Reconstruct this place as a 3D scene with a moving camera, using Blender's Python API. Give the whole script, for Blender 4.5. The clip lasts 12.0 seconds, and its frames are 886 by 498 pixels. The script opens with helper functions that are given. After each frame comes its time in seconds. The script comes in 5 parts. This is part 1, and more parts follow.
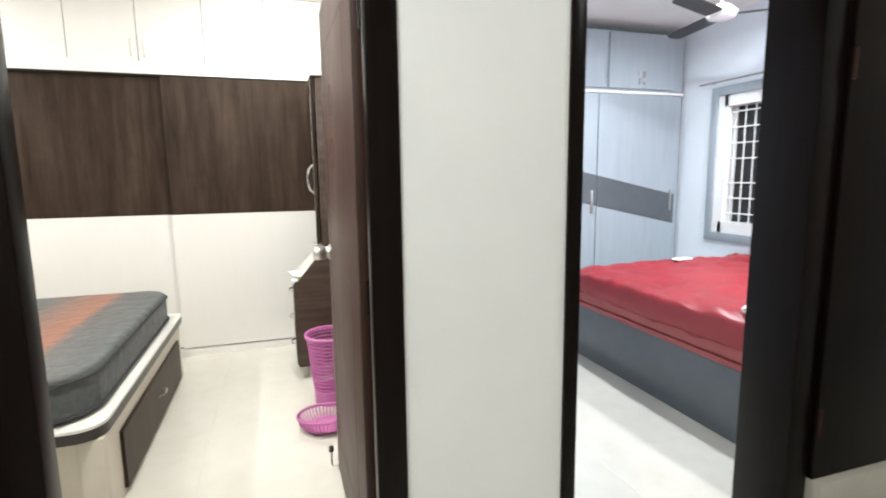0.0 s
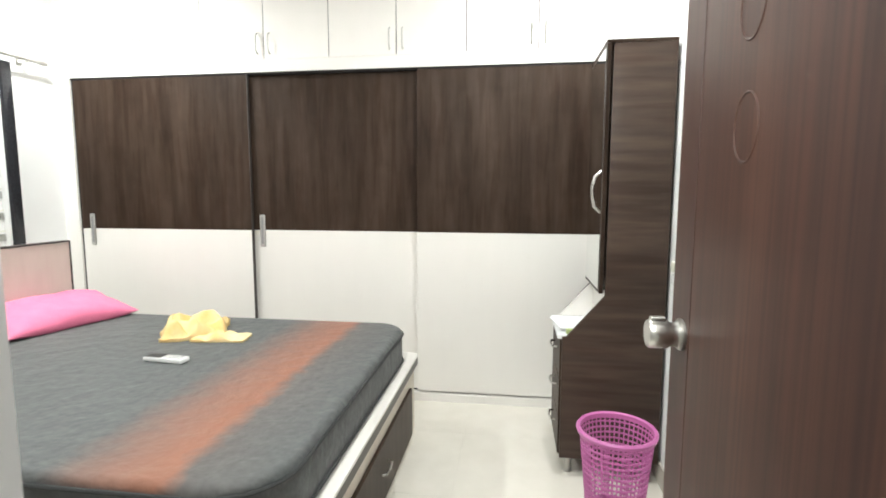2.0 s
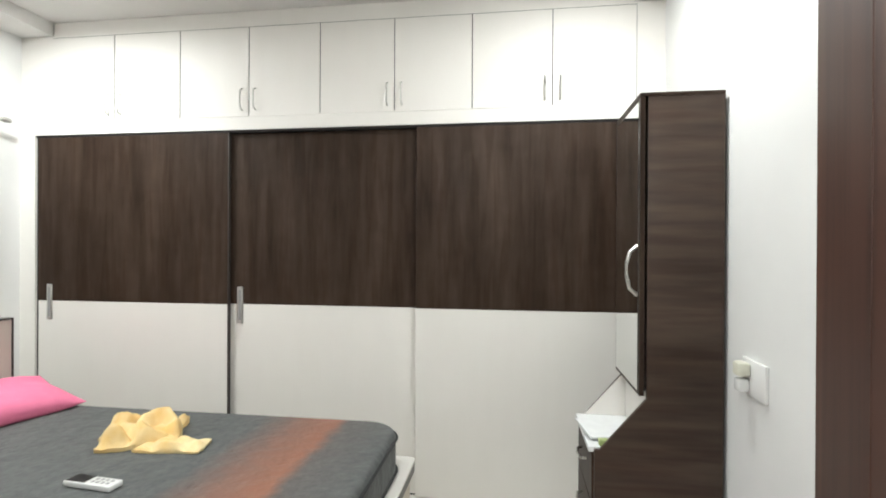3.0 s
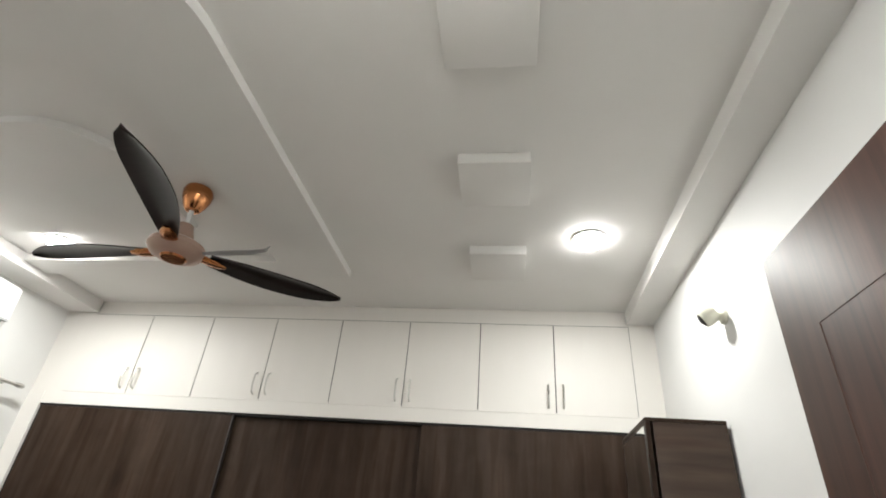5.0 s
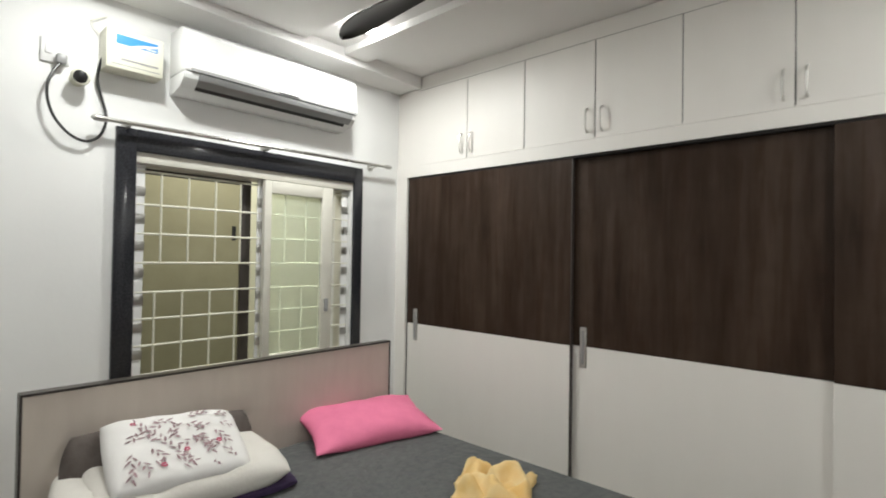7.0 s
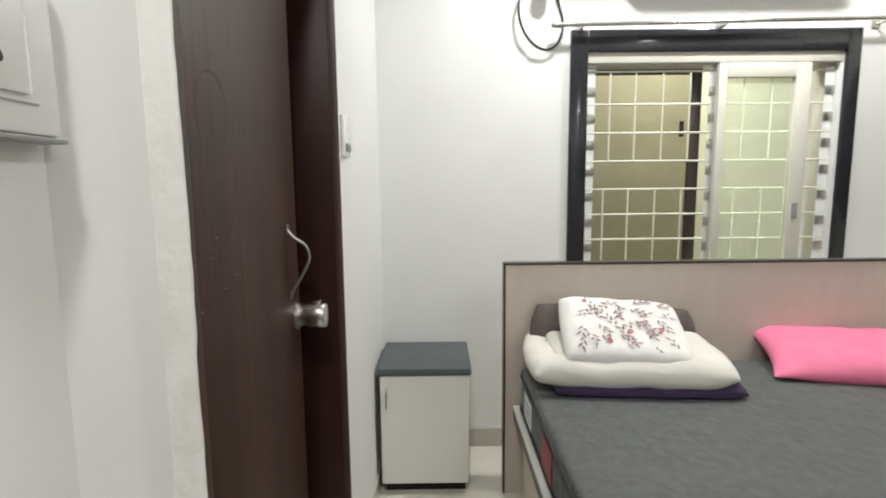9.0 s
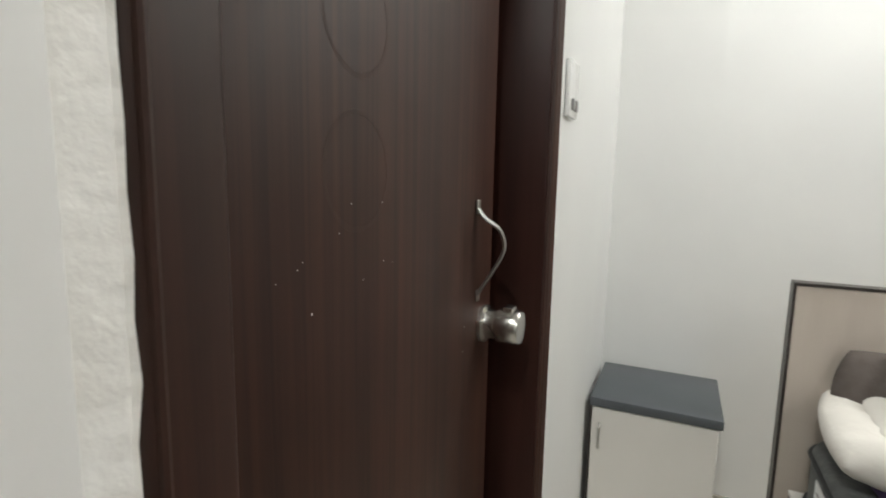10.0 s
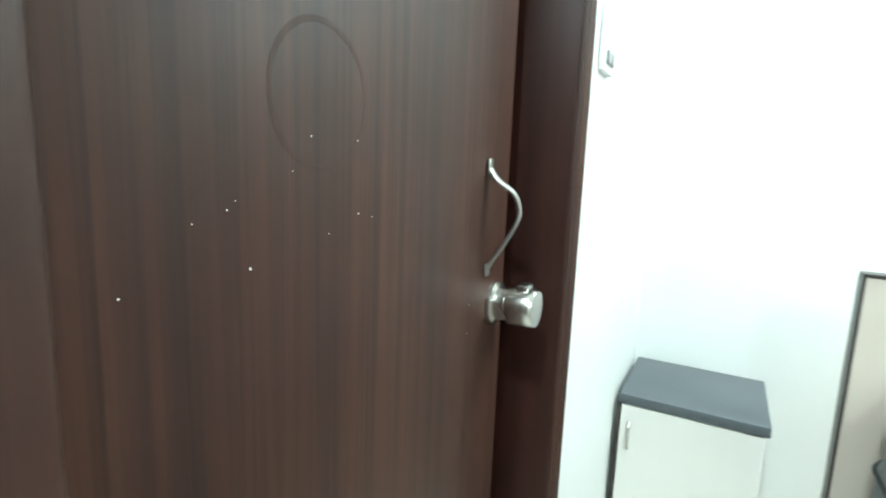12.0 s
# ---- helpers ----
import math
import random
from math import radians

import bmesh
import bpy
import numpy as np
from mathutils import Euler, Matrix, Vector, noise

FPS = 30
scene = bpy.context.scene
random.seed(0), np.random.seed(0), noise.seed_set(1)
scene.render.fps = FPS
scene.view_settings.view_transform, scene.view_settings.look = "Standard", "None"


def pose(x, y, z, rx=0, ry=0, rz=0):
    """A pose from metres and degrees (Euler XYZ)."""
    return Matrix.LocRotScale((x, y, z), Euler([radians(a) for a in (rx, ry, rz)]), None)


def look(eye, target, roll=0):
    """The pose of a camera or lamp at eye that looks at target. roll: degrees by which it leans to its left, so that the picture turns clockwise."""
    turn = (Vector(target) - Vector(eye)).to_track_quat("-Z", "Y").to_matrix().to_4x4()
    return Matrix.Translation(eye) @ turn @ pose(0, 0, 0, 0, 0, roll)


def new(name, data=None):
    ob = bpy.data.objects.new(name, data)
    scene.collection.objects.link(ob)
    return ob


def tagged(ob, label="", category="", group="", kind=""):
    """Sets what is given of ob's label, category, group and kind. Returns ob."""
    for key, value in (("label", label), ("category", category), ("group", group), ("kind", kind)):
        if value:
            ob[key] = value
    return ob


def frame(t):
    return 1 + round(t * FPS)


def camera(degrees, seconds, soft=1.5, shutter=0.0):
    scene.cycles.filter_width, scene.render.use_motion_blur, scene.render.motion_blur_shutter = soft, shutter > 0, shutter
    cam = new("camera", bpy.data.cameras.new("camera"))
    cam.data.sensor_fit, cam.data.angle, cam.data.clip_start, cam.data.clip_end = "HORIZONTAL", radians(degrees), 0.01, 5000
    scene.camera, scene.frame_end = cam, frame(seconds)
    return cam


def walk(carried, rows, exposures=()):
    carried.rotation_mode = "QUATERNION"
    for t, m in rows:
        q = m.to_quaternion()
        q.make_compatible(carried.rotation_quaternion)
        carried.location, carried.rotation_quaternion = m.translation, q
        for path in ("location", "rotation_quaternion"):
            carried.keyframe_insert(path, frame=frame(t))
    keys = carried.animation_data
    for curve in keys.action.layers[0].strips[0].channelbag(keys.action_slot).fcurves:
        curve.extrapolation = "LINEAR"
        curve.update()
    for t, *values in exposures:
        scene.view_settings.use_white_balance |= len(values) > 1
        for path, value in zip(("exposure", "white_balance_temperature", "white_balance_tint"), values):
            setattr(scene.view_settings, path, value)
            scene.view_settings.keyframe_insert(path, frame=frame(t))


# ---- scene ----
cam = camera(82.4, 12.0, soft=1.8, shutter=0.15)
PATH = [
    (0, (0.872, 0.145, 1.35), (1.48, 2.029, 1.066), -0.7),
    (0.5, (0.834, 0.382, 1.348), (1.016, 2.35, 1.04), -0.7),
    (1, (0.768, 0.642, 1.346), (0.705, 2.621, 1.062), -0.5),
    (1.5, (0.731, 0.95, 1.359), (0.497, 2.921, 1.114), -0.2),
    (2, (0.709, 1.21, 1.336), (0.438, 3.18, 1.116), 0.1),
    (2.5, (0.665, 1.45, 1.366), (0.396, 3.424, 1.19), 0.1),
    (2.7, (0.652, 1.527, 1.389), (0.377, 3.505, 1.271), -0.0),
    (4.3, (0.633, 1.706, 1.499), (0.359, 3.58, 2.144), 2.8),
    (4.5, (0.618, 1.646, 1.499), (0.364, 3.483, 2.249), 3.7),
    (5, (0.598, 1.495, 1.506), (0.33, 3.196, 2.524), 4.9),
    (5.5, (0.566, 1.431, 1.52), (0.206, 3.075, 2.6), 4.3),
    (6, (0.507, 1.549, 1.534), (-0.047, 3.295, 2.337), 3.0),
    (6.5, (0.407, 1.757, 1.543), (-0.516, 3.49, 1.918), 2.2),
    (6.8, (0.39, 1.827, 1.545), (-0.831, 3.405, 1.691), 2.0),
    (7, (0.317, 1.894, 1.548), (-1.031, 3.371, 1.579), 0.9),
    (7.5, (0.254, 1.964, 1.485), (-1.404, 3.074, 1.349), -0.8),
    (7.7, (0.261, 1.991, 1.465), (-1.495, 2.933, 1.3), -0.8),
    (9.3, (0.184, 1.927, 1.36), (-1.787, 1.706, 1.102), -0.2),
    (9.5, (0.104, 1.924, 1.344), (-1.839, 1.53, 1.081), 0.2),
    (10, (-0.167, 1.895, 1.327), (-1.961, 1.054, 1.057), 1.1),
    (10.5, (-0.342, 1.844, 1.286), (-1.953, 0.712, 0.936), 1.9),
    (11, (-0.437, 1.802, 1.276), (-1.911, 0.52, 0.849), 2.3),
    (11.5, (-0.495, 1.813, 1.28), (-1.899, 0.462, 0.825), 2.7),
    (12, (-0.295, 1.892, 1.273), (-2.02, 0.929, 0.96), 2.2),
]
EXPOSURES = [(0.0, 1.2, 6550, 12), (1.0, 1.1, 6500, 13), (1.5, 1.2, 6450, 12), (2.5, 0.85, 6350, 11), (4.3, 0.2, 6450, 12), (5.0, 0.05, 6600, 13), (5.5, -0.3, 6800, 15), (6.5, -0.15, 6650, 13), (7.5, -0.12, 6450, 12), (9.3, 0.35, 6550, 12), (10.0, 0.25, 6550, 12), (10.5, 0.9, 6350, 10), (11.0, 1.25, 6150, 7), (11.5, 1.5, 5900, 3), (12.0, 1.6, 5600, -7)]
walk(cam, [(t, look(eye, target, roll)) for t, eye, target, roll in PATH], EXPOSURES)

# ---- world, lights, exposure ----
world = bpy.data.worlds.new("night_sky")
scene.world = world
world.use_nodes = True
world.node_tree.nodes["Background"].inputs["Color"].default_value = (0.02, 0.025, 0.035, 1)
world.node_tree.nodes["Background"].inputs["Strength"].default_value = 0.3

CEIL = 2.77
XW, XE, YS, YD, YC, YN = -2.34, 1.405, 1.64, 1.60, 1.40, 4.315


def downlight(x, y, z, watts, size=0.11, color=(0.96, 1.0, 0.95), spread=168):
    lamp = bpy.data.lights.new("downlight", "AREA")
    lamp.shape, lamp.size, lamp.energy, lamp.color, lamp.spread = "DISK", size, watts, color, radians(spread)
    ob = new("lamp", lamp)
    ob.matrix_world = pose(x, y, z)
    return ob


for lx, ly, lz, watts in ((0.95, 3.51, 2.734, 9.5), (-1.79, 3.55, 2.734, 14), (0.35, 1.80, 2.734, 14), (-1.79, 2.50, 2.734, 8.5)):
    downlight(lx, ly, lz, watts, 0.12, spread=178)
# unseen lamps, added to light the corridor and the next bedroom
downlight(0.28, 0.25, 2.734, 12.5, spread=178)
downlight(2.6, 0.4, 2.734, 3, spread=178)
downlight(3.3, 3.0, 2.750, 28, 0.16, (0.86, 0.95, 1.0))
downlight(4.3, 2.2, 2.750, 28, 0.16, (0.86, 0.95, 1.0))
# unseen lamp added in the shaft to brighten what shows through the window
downlight(-3.05, 3.5, 2.8, 18, 0.3, (1.0, 1.0, 0.88), 170)

# ---- materials ----


def material(name, color, rough=0.5, metal=0.0, second=None, grain=30.0, stretch=(1, 1, 1), mix=0.5, bump=0.0, bump_scale=None,
             stain=0.0, coat=0.0, emit=None, strength=0.0, rough_var=0.0, random_value=0.0, spec=0.5, streak=0.0, streak_scale=(30, 30, 0.5)):
    m = bpy.data.materials.new(name)
    m.use_nodes = True
    nt = m.node_tree
    b = nt.nodes["Principled BSDF"]
    b.inputs["Roughness"].default_value, b.inputs["Metallic"].default_value = rough, metal
    b.inputs["Base Color"].default_value = (*color, 1)
    b.inputs["Coat Weight"].default_value = coat
    b.inputs["Coat Roughness"].default_value = 0.2
    b.inputs["Specular IOR Level"].default_value = spec
    if emit:
        b.inputs["Emission Color"].default_value, b.inputs["Emission Strength"].default_value = (*emit, 1), strength
    tc = nt.nodes.new("ShaderNodeTexCoord")
    mp = nt.nodes.new("ShaderNodeMapping")
    mp.inputs["Scale"].default_value = stretch
    nt.links.new(tc.outputs["Object"], mp.inputs["Vector"])
    n1 = nt.nodes.new("ShaderNodeTexNoise")
    n1.inputs["Scale"].default_value, n1.inputs["Detail"].default_value = grain, 6
    nt.links.new(mp.outputs["Vector"], n1.inputs["Vector"])
    out = None
    if second is not None:
        ramp = nt.nodes.new("ShaderNodeValToRGB")
        ramp.color_ramp.elements[0].position, ramp.color_ramp.elements[1].position = 0.5 - mix / 2, 0.5 + mix / 2
        ramp.color_ramp.elements[0].color, ramp.color_ramp.elements[1].color = (*color, 1), (*second, 1)
        nt.links.new(n1.outputs["Fac"], ramp.inputs["Fac"])
        out = ramp.outputs["Color"]
    if streak > 0:
        mp2 = nt.nodes.new("ShaderNodeMapping")
        mp2.inputs["Scale"].default_value = streak_scale
        nt.links.new(tc.outputs["Object"], mp2.inputs["Vector"])
        n4 = nt.nodes.new("ShaderNodeTexNoise")
        n4.inputs["Scale"].default_value, n4.inputs["Detail"].default_value, n4.inputs["Distortion"].default_value = 3.0, 5, 0.4
        nt.links.new(mp2.outputs["Vector"], n4.inputs["Vector"])
        r4 = nt.nodes.new("ShaderNodeValToRGB")
        lo = 1 - streak
        r4.color_ramp.elements[0].position, r4.color_ramp.elements[0].color = 0.36, (lo, lo * 0.9, lo * 0.85, 1)
        r4.color_ramp.elements[1].position, r4.color_ramp.elements[1].color = 0.56, (1, 1, 1, 1)
        nt.links.new(n4.outputs["Fac"], r4.inputs["Fac"])
        mul4 = nt.nodes.new("ShaderNodeMix")
        mul4.data_type, mul4.blend_type = "RGBA", "MULTIPLY"
        mul4.inputs["Factor"].default_value = 1.0
        if out:
            nt.links.new(out, mul4.inputs["A"])
        else:
            mul4.inputs["A"].default_value = (*color, 1)
        nt.links.new(r4.outputs["Color"], mul4.inputs["B"])
        out = mul4.outputs["Result"]
    if stain > 0:
        n2 = nt.nodes.new("ShaderNodeTexNoise")
        n2.inputs["Scale"].default_value, n2.inputs["Detail"].default_value, n2.inputs["Distortion"].default_value = 7.0, 6, 0.8
        nt.links.new(tc.outputs["Object"], n2.inputs["Vector"])
        mul = nt.nodes.new("ShaderNodeMix")
        mul.data_type, mul.blend_type = "RGBA", "MULTIPLY"
        mul.inputs["Factor"].default_value = stain
        if out:
            nt.links.new(out, mul.inputs["A"])
        else:
            mul.inputs["A"].default_value = (*color, 1)
        nt.links.new(n2.outputs["Fac"], mul.inputs["B"])
        out = mul.outputs["Result"]
    if random_value > 0:
        info = nt.nodes.new("ShaderNodeObjectInfo")
        rng = nt.nodes.new("ShaderNodeMapRange")
        rng.inputs["To Min"].default_value, rng.inputs["To Max"].default_value = 1 - random_value, 1.0
        nt.links.new(info.outputs["Random"], rng.inputs["Value"])
        hsv = nt.nodes.new("ShaderNodeHueSaturation")
        nt.links.new(rng.outputs["Result"], hsv.inputs["Value"])
        if out:
            nt.links.new(out, hsv.inputs["Color"])
        else:
            hsv.inputs["Color"].default_value = (*color, 1)
        out = hsv.outputs["Color"]
    if out:
        nt.links.new(out, b.inputs["Base Color"])
    if rough_var > 0:
        rr = nt.nodes.new("ShaderNodeMapRange")
        rr.inputs["To Min"].default_value, rr.inputs["To Max"].default_value = max(0.02, rough - rough_var), min(1, rough + rough_var)
        n3 = nt.nodes.new("ShaderNodeTexNoise")
        n3.inputs["Scale"].default_value = 5
        nt.links.new(tc.outputs["Object"], n3.inputs["Vector"])
        nt.links.new(n3.outputs["Fac"], rr.inputs["Value"])
        nt.links.new(rr.outputs["Result"], b.inputs["Roughness"])
    if bump > 0:
        bp = nt.nodes.new("ShaderNodeBump")
        bp.inputs["Strength"].default_value, bp.inputs["Distance"].default_value = bump, 0.004
        src = n1
        if bump_scale:
            src = nt.nodes.new("ShaderNodeTexNoise")
            src.inputs["Scale"].default_value, src.inputs["Detail"].default_value = bump_scale, 4
            nt.links.new(mp.outputs["Vector"], src.inputs["Vector"])
        nt.links.new(src.outputs["Fac"], bp.inputs["Height"])
        nt.links.new(bp.outputs["Normal"], b.inputs["Normal"])
    return m


M = {}
M["wall"] = material("white_wall_paint", (0.80, 0.80, 0.785), 0.55, second=(0.76, 0.76, 0.75), grain=3, bump=0.12, bump_scale=45)
M["bluewall"] = material("cool_white_paint", (0.74, 0.79, 0.84), 0.55, second=(0.70, 0.75, 0.81), grain=3, bump=0.1, bump_scale=45)
M["ceil"] = material("ceiling_paint", (0.78, 0.77, 0.75), 0.7, second=(0.74, 0.73, 0.71), grain=2.5, bump=0.08, bump_scale=40)
M["plaster"] = material("rough_plaster_edge", (0.78, 0.77, 0.745), 0.8, second=(0.68, 0.66, 0.62), grain=24, bump=0.6, bump_scale=60)
M["tile"] = material("cream_floor_tile", (0.70, 0.67, 0.60), 0.12, second=(0.64, 0.61, 0.54), grain=7, coat=0.3, rough_var=0.05, random_value=0.015)
M["grout"] = material("tile_grout", (0.69, 0.66, 0.59), 0.5, second=(0.64, 0.61, 0.55), grain=60)
M["skirt"] = material("beige_skirting_tile", (0.50, 0.47, 0.41), 0.25, second=(0.44, 0.41, 0.36), grain=8)
M["wenge"] = material("dark_wood_laminate", (0.028, 0.016, 0.011), 0.42, second=(0.086, 0.058, 0.042), grain=3.2, stretch=(4, 4, 0.42), mix=0.6, bump=0.05,
                      stain=0.4, spec=0.12, streak=0.22, streak_scale=(9, 9, 0.9))
M["wengeh"] = material("dark_wood_laminate_across", (0.034, 0.022, 0.016), 0.4, second=(0.085, 0.058, 0.044), grain=4, stretch=(0.5, 0.5, 5), mix=0.55, bump=0.05, spec=0.22, streak=0.22, streak_scale=(0.6, 0.6, 9))
M["door"] = material("red_brown_door_skin", (0.029, 0.0088, 0.0047), 0.52, second=(0.086, 0.032, 0.0185), grain=2.0, stretch=(9, 9, 0.30), mix=0.5, bump=0.04,
                     stain=0.35, rough_var=0.07, spec=0.46, streak=0.36, streak_scale=(28, 28, 0.45))
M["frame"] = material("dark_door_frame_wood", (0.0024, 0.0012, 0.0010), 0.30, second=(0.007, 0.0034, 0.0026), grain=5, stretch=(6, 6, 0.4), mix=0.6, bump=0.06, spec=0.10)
M["jamb"] = material("dark_brown_jamb_wood", (0.016, 0.0052, 0.0038), 0.42, second=(0.038, 0.013, 0.0092), grain=4, stretch=(7, 7, 0.4), mix=0.5, bump=0.05, spec=0.2)
M["white"] = material("white_laminate", (0.80, 0.775, 0.735), 0.5, second=(0.785, 0.76, 0.72), grain=5, stretch=(3, 3, 0.5))
M["cream"] = material("cream_laminate", (0.66, 0.60, 0.50), 0.35, second=(0.60, 0.54, 0.45), grain=8, stretch=(3, 3, 0.5))
M["beige"] = material("beige_headboard_laminate", (0.62, 0.55, 0.485), 0.4, second=(0.57, 0.50, 0.44), grain=7, stretch=(3, 3, 0.6))
M["darkedge"] = material("dark_edge_band", (0.035, 0.028, 0.025), 0.35, second=(0.05, 0.04, 0.035), grain=20)
# near-black colour stands in for the shade inside joints and recesses
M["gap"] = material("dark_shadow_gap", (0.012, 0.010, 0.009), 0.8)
M["chrome"] = material("brushed_steel", (0.58, 0.57, 0.54), 0.28, 1.0, second=(0.55, 0.54, 0.51), grain=60, stretch=(1, 1, 8), rough_var=0.08)
M["alu"] = material("satin_aluminium", (0.52, 0.51, 0.49), 0.35, 1.0, second=(0.46, 0.45, 0.43), grain=50)
M["copper"] = material("polished_copper", (0.62, 0.28, 0.12), 0.2, 1.0, second=(0.5, 0.2, 0.08), grain=12)
M["rose"] = material("rose_gold_plastic", (0.46, 0.33, 0.27), 0.35, 0.5, second=(0.40, 0.28, 0.23), grain=14)
M["blade"] = material("dark_fan_blade", (0.010, 0.007, 0.007), 0.28, second=(0.018, 0.012, 0.011), grain=12, stretch=(1, 6, 1), coat=0.05, spec=0.2)
M["granite"] = material("black_granite", (0.012, 0.012, 0.014), 0.12, second=(0.035, 0.036, 0.042), grain=160, mix=0.3, coat=0.1, spec=0.35)
M["upvc"] = material("off_white_upvc", (0.66, 0.64, 0.57), 0.3, second=(0.62, 0.60, 0.53), grain=10)
M["plastic"] = material("white_plastic", (0.80, 0.80, 0.79), 0.25, second=(0.77, 0.77, 0.76), grain=5)
M["ivory"] = material("ivory_plastic", (0.70, 0.69, 0.58), 0.35, second=(0.66, 0.65, 0.55), grain=6)
# flap plastic with the shade of the casing put into its grey
M["palegrey"] = material("shade_grey_flap_plastic", (0.28, 0.28, 0.28), 0.3, 0.3, second=(0.24, 0.24, 0.24), grain=6)
M["greyp"] = material("grey_plastic", (0.30, 0.30, 0.30), 0.4, second=(0.26, 0.26, 0.26), grain=10)
M["black"] = material("black_plastic", (0.012, 0.012, 0.012), 0.3, second=(0.02, 0.02, 0.02), grain=20)
M["blue"] = material("blue_print", (0.03, 0.22, 0.55), 0.4, second=(0.05, 0.30, 0.62), grain=10)
M["pinkp"] = material("pink_plastic", (0.50, 0.15, 0.36), 0.35, second=(0.45, 0.12, 0.31), grain=8)
M["pinkc"] = material("pink_cotton", (0.84, 0.22, 0.37), 0.85, second=(0.78, 0.19, 0.33), grain=18, bump=0.3, bump_scale=140)
M["greyc"] = material("dark_grey_cotton", (0.090, 0.072, 0.064), 0.9, second=(0.125, 0.104, 0.094), grain=25, bump=0.3, bump_scale=150)
M["pipe"] = material("charcoal_piping", (0.028, 0.030, 0.030), 0.8, second=(0.040, 0.042, 0.042), grain=60)
M["purple"] = material("purple_cotton", (0.035, 0.018, 0.060), 0.9, second=(0.05, 0.03, 0.08), grain=25, bump=0.3, bump_scale=120)
M["quilt"] = material("white_quilt", (0.74, 0.71, 0.66), 0.9, second=(0.66, 0.63, 0.58), grain=9, bump=0.35, bump_scale=70)
M["yellow"] = material("yellow_cotton", (0.80, 0.53, 0.20), 0.9, second=(0.85, 0.68, 0.38), grain=9, mix=0.3, bump=0.4, bump_scale=120)
M["red"] = material("red_bed_cover", (0.27, 0.012, 0.020), 0.42, second=(0.21, 0.009, 0.015), grain=5, bump=0.2, bump_scale=30)
M["redside"] = material("faded_red_cover", (0.32, 0.07, 0.07), 0.6, second=(0.26, 0.05, 0.05), grain=10)
M["slate"] = material("slate_grey_laminate", (0.075, 0.085, 0.095), 0.4, second=(0.09, 0.10, 0.11), grain=8)
M["bluegrey"] = material("blue_grey_laminate", (0.33, 0.37, 0.405), 0.35, second=(0.29, 0.33, 0.365), grain=5, stretch=(3, 3, 0.5))
M["wallpaper"] = material("marbled_white_tile", (0.80, 0.79, 0.73), 0.2, second=(0.56, 0.56, 0.51), grain=4.5, mix=0.55, stain=0.2)
M["leafred"] = material("leaf_red_print", (0.14, 0.033, 0.014), 0.35, second=(0.21, 0.055, 0.022), grain=60)
M["leafdark"] = material("leaf_dark_print", (0.020, 0.013, 0.009), 0.35, second=(0.038, 0.025, 0.018), grain=60)
M["leaftan"] = material("leaf_tan_print", (0.38, 0.31, 0.15), 0.35, second=(0.38, 0.31, 0.16), grain=60)
M["leafgrey"] = material("leaf_grey_print", (0.20, 0.20, 0.18), 0.35, second=(0.26, 0.26, 0.23), grain=60)
M["outwall"] = material("outside_olive_wall", (0.37, 0.35, 0.24), 0.85, second=(0.32, 0.30, 0.20), grain=5, bump=0.2, bump_scale=40)
# pale colour of the added backdrop that makes the right pane look bright
M["outpale"] = material("pale_pane_backdrop", (0.86, 0.85, 0.68), 0.7, second=(0.82, 0.81, 0.64), grain=5)
M["paper"] = material("white_paper", (0.78, 0.79, 0.79), 0.8, second=(0.70, 0.71, 0.71), grain=20)
M["green"] = material("green_print", (0.30, 0.42, 0.12), 0.6, second=(0.5, 0.52, 0.3), grain=40)
M["lamp"] = material("glowing_diffuser", (0.9, 0.9, 0.88), 0.5, emit=(0.98, 1.0, 0.97), strength=60)
M["lamp_soft"] = material("dimmer_glowing_diffuser", (0.9, 0.9, 0.88), 0.5, emit=(0.98, 1.0, 0.97), strength=35)
M["mirror"] = material("mirror_silver", (0.86, 0.88, 0.87), 0.02, 1.0)


def glass_material():
    m = bpy.data.materials.new("hazy_green_window_glass")
    m.use_nodes = True
    b = m.node_tree.nodes["Principled BSDF"]
    b.inputs["Base Color"].default_value = (0.86, 0.91, 0.80, 1)
    b.inputs["Transmission Weight"].default_value, b.inputs["Roughness"].default_value, b.inputs["IOR"].default_value = 0.84, 0.06, 1.15
    return m


M["glass"] = glass_material()


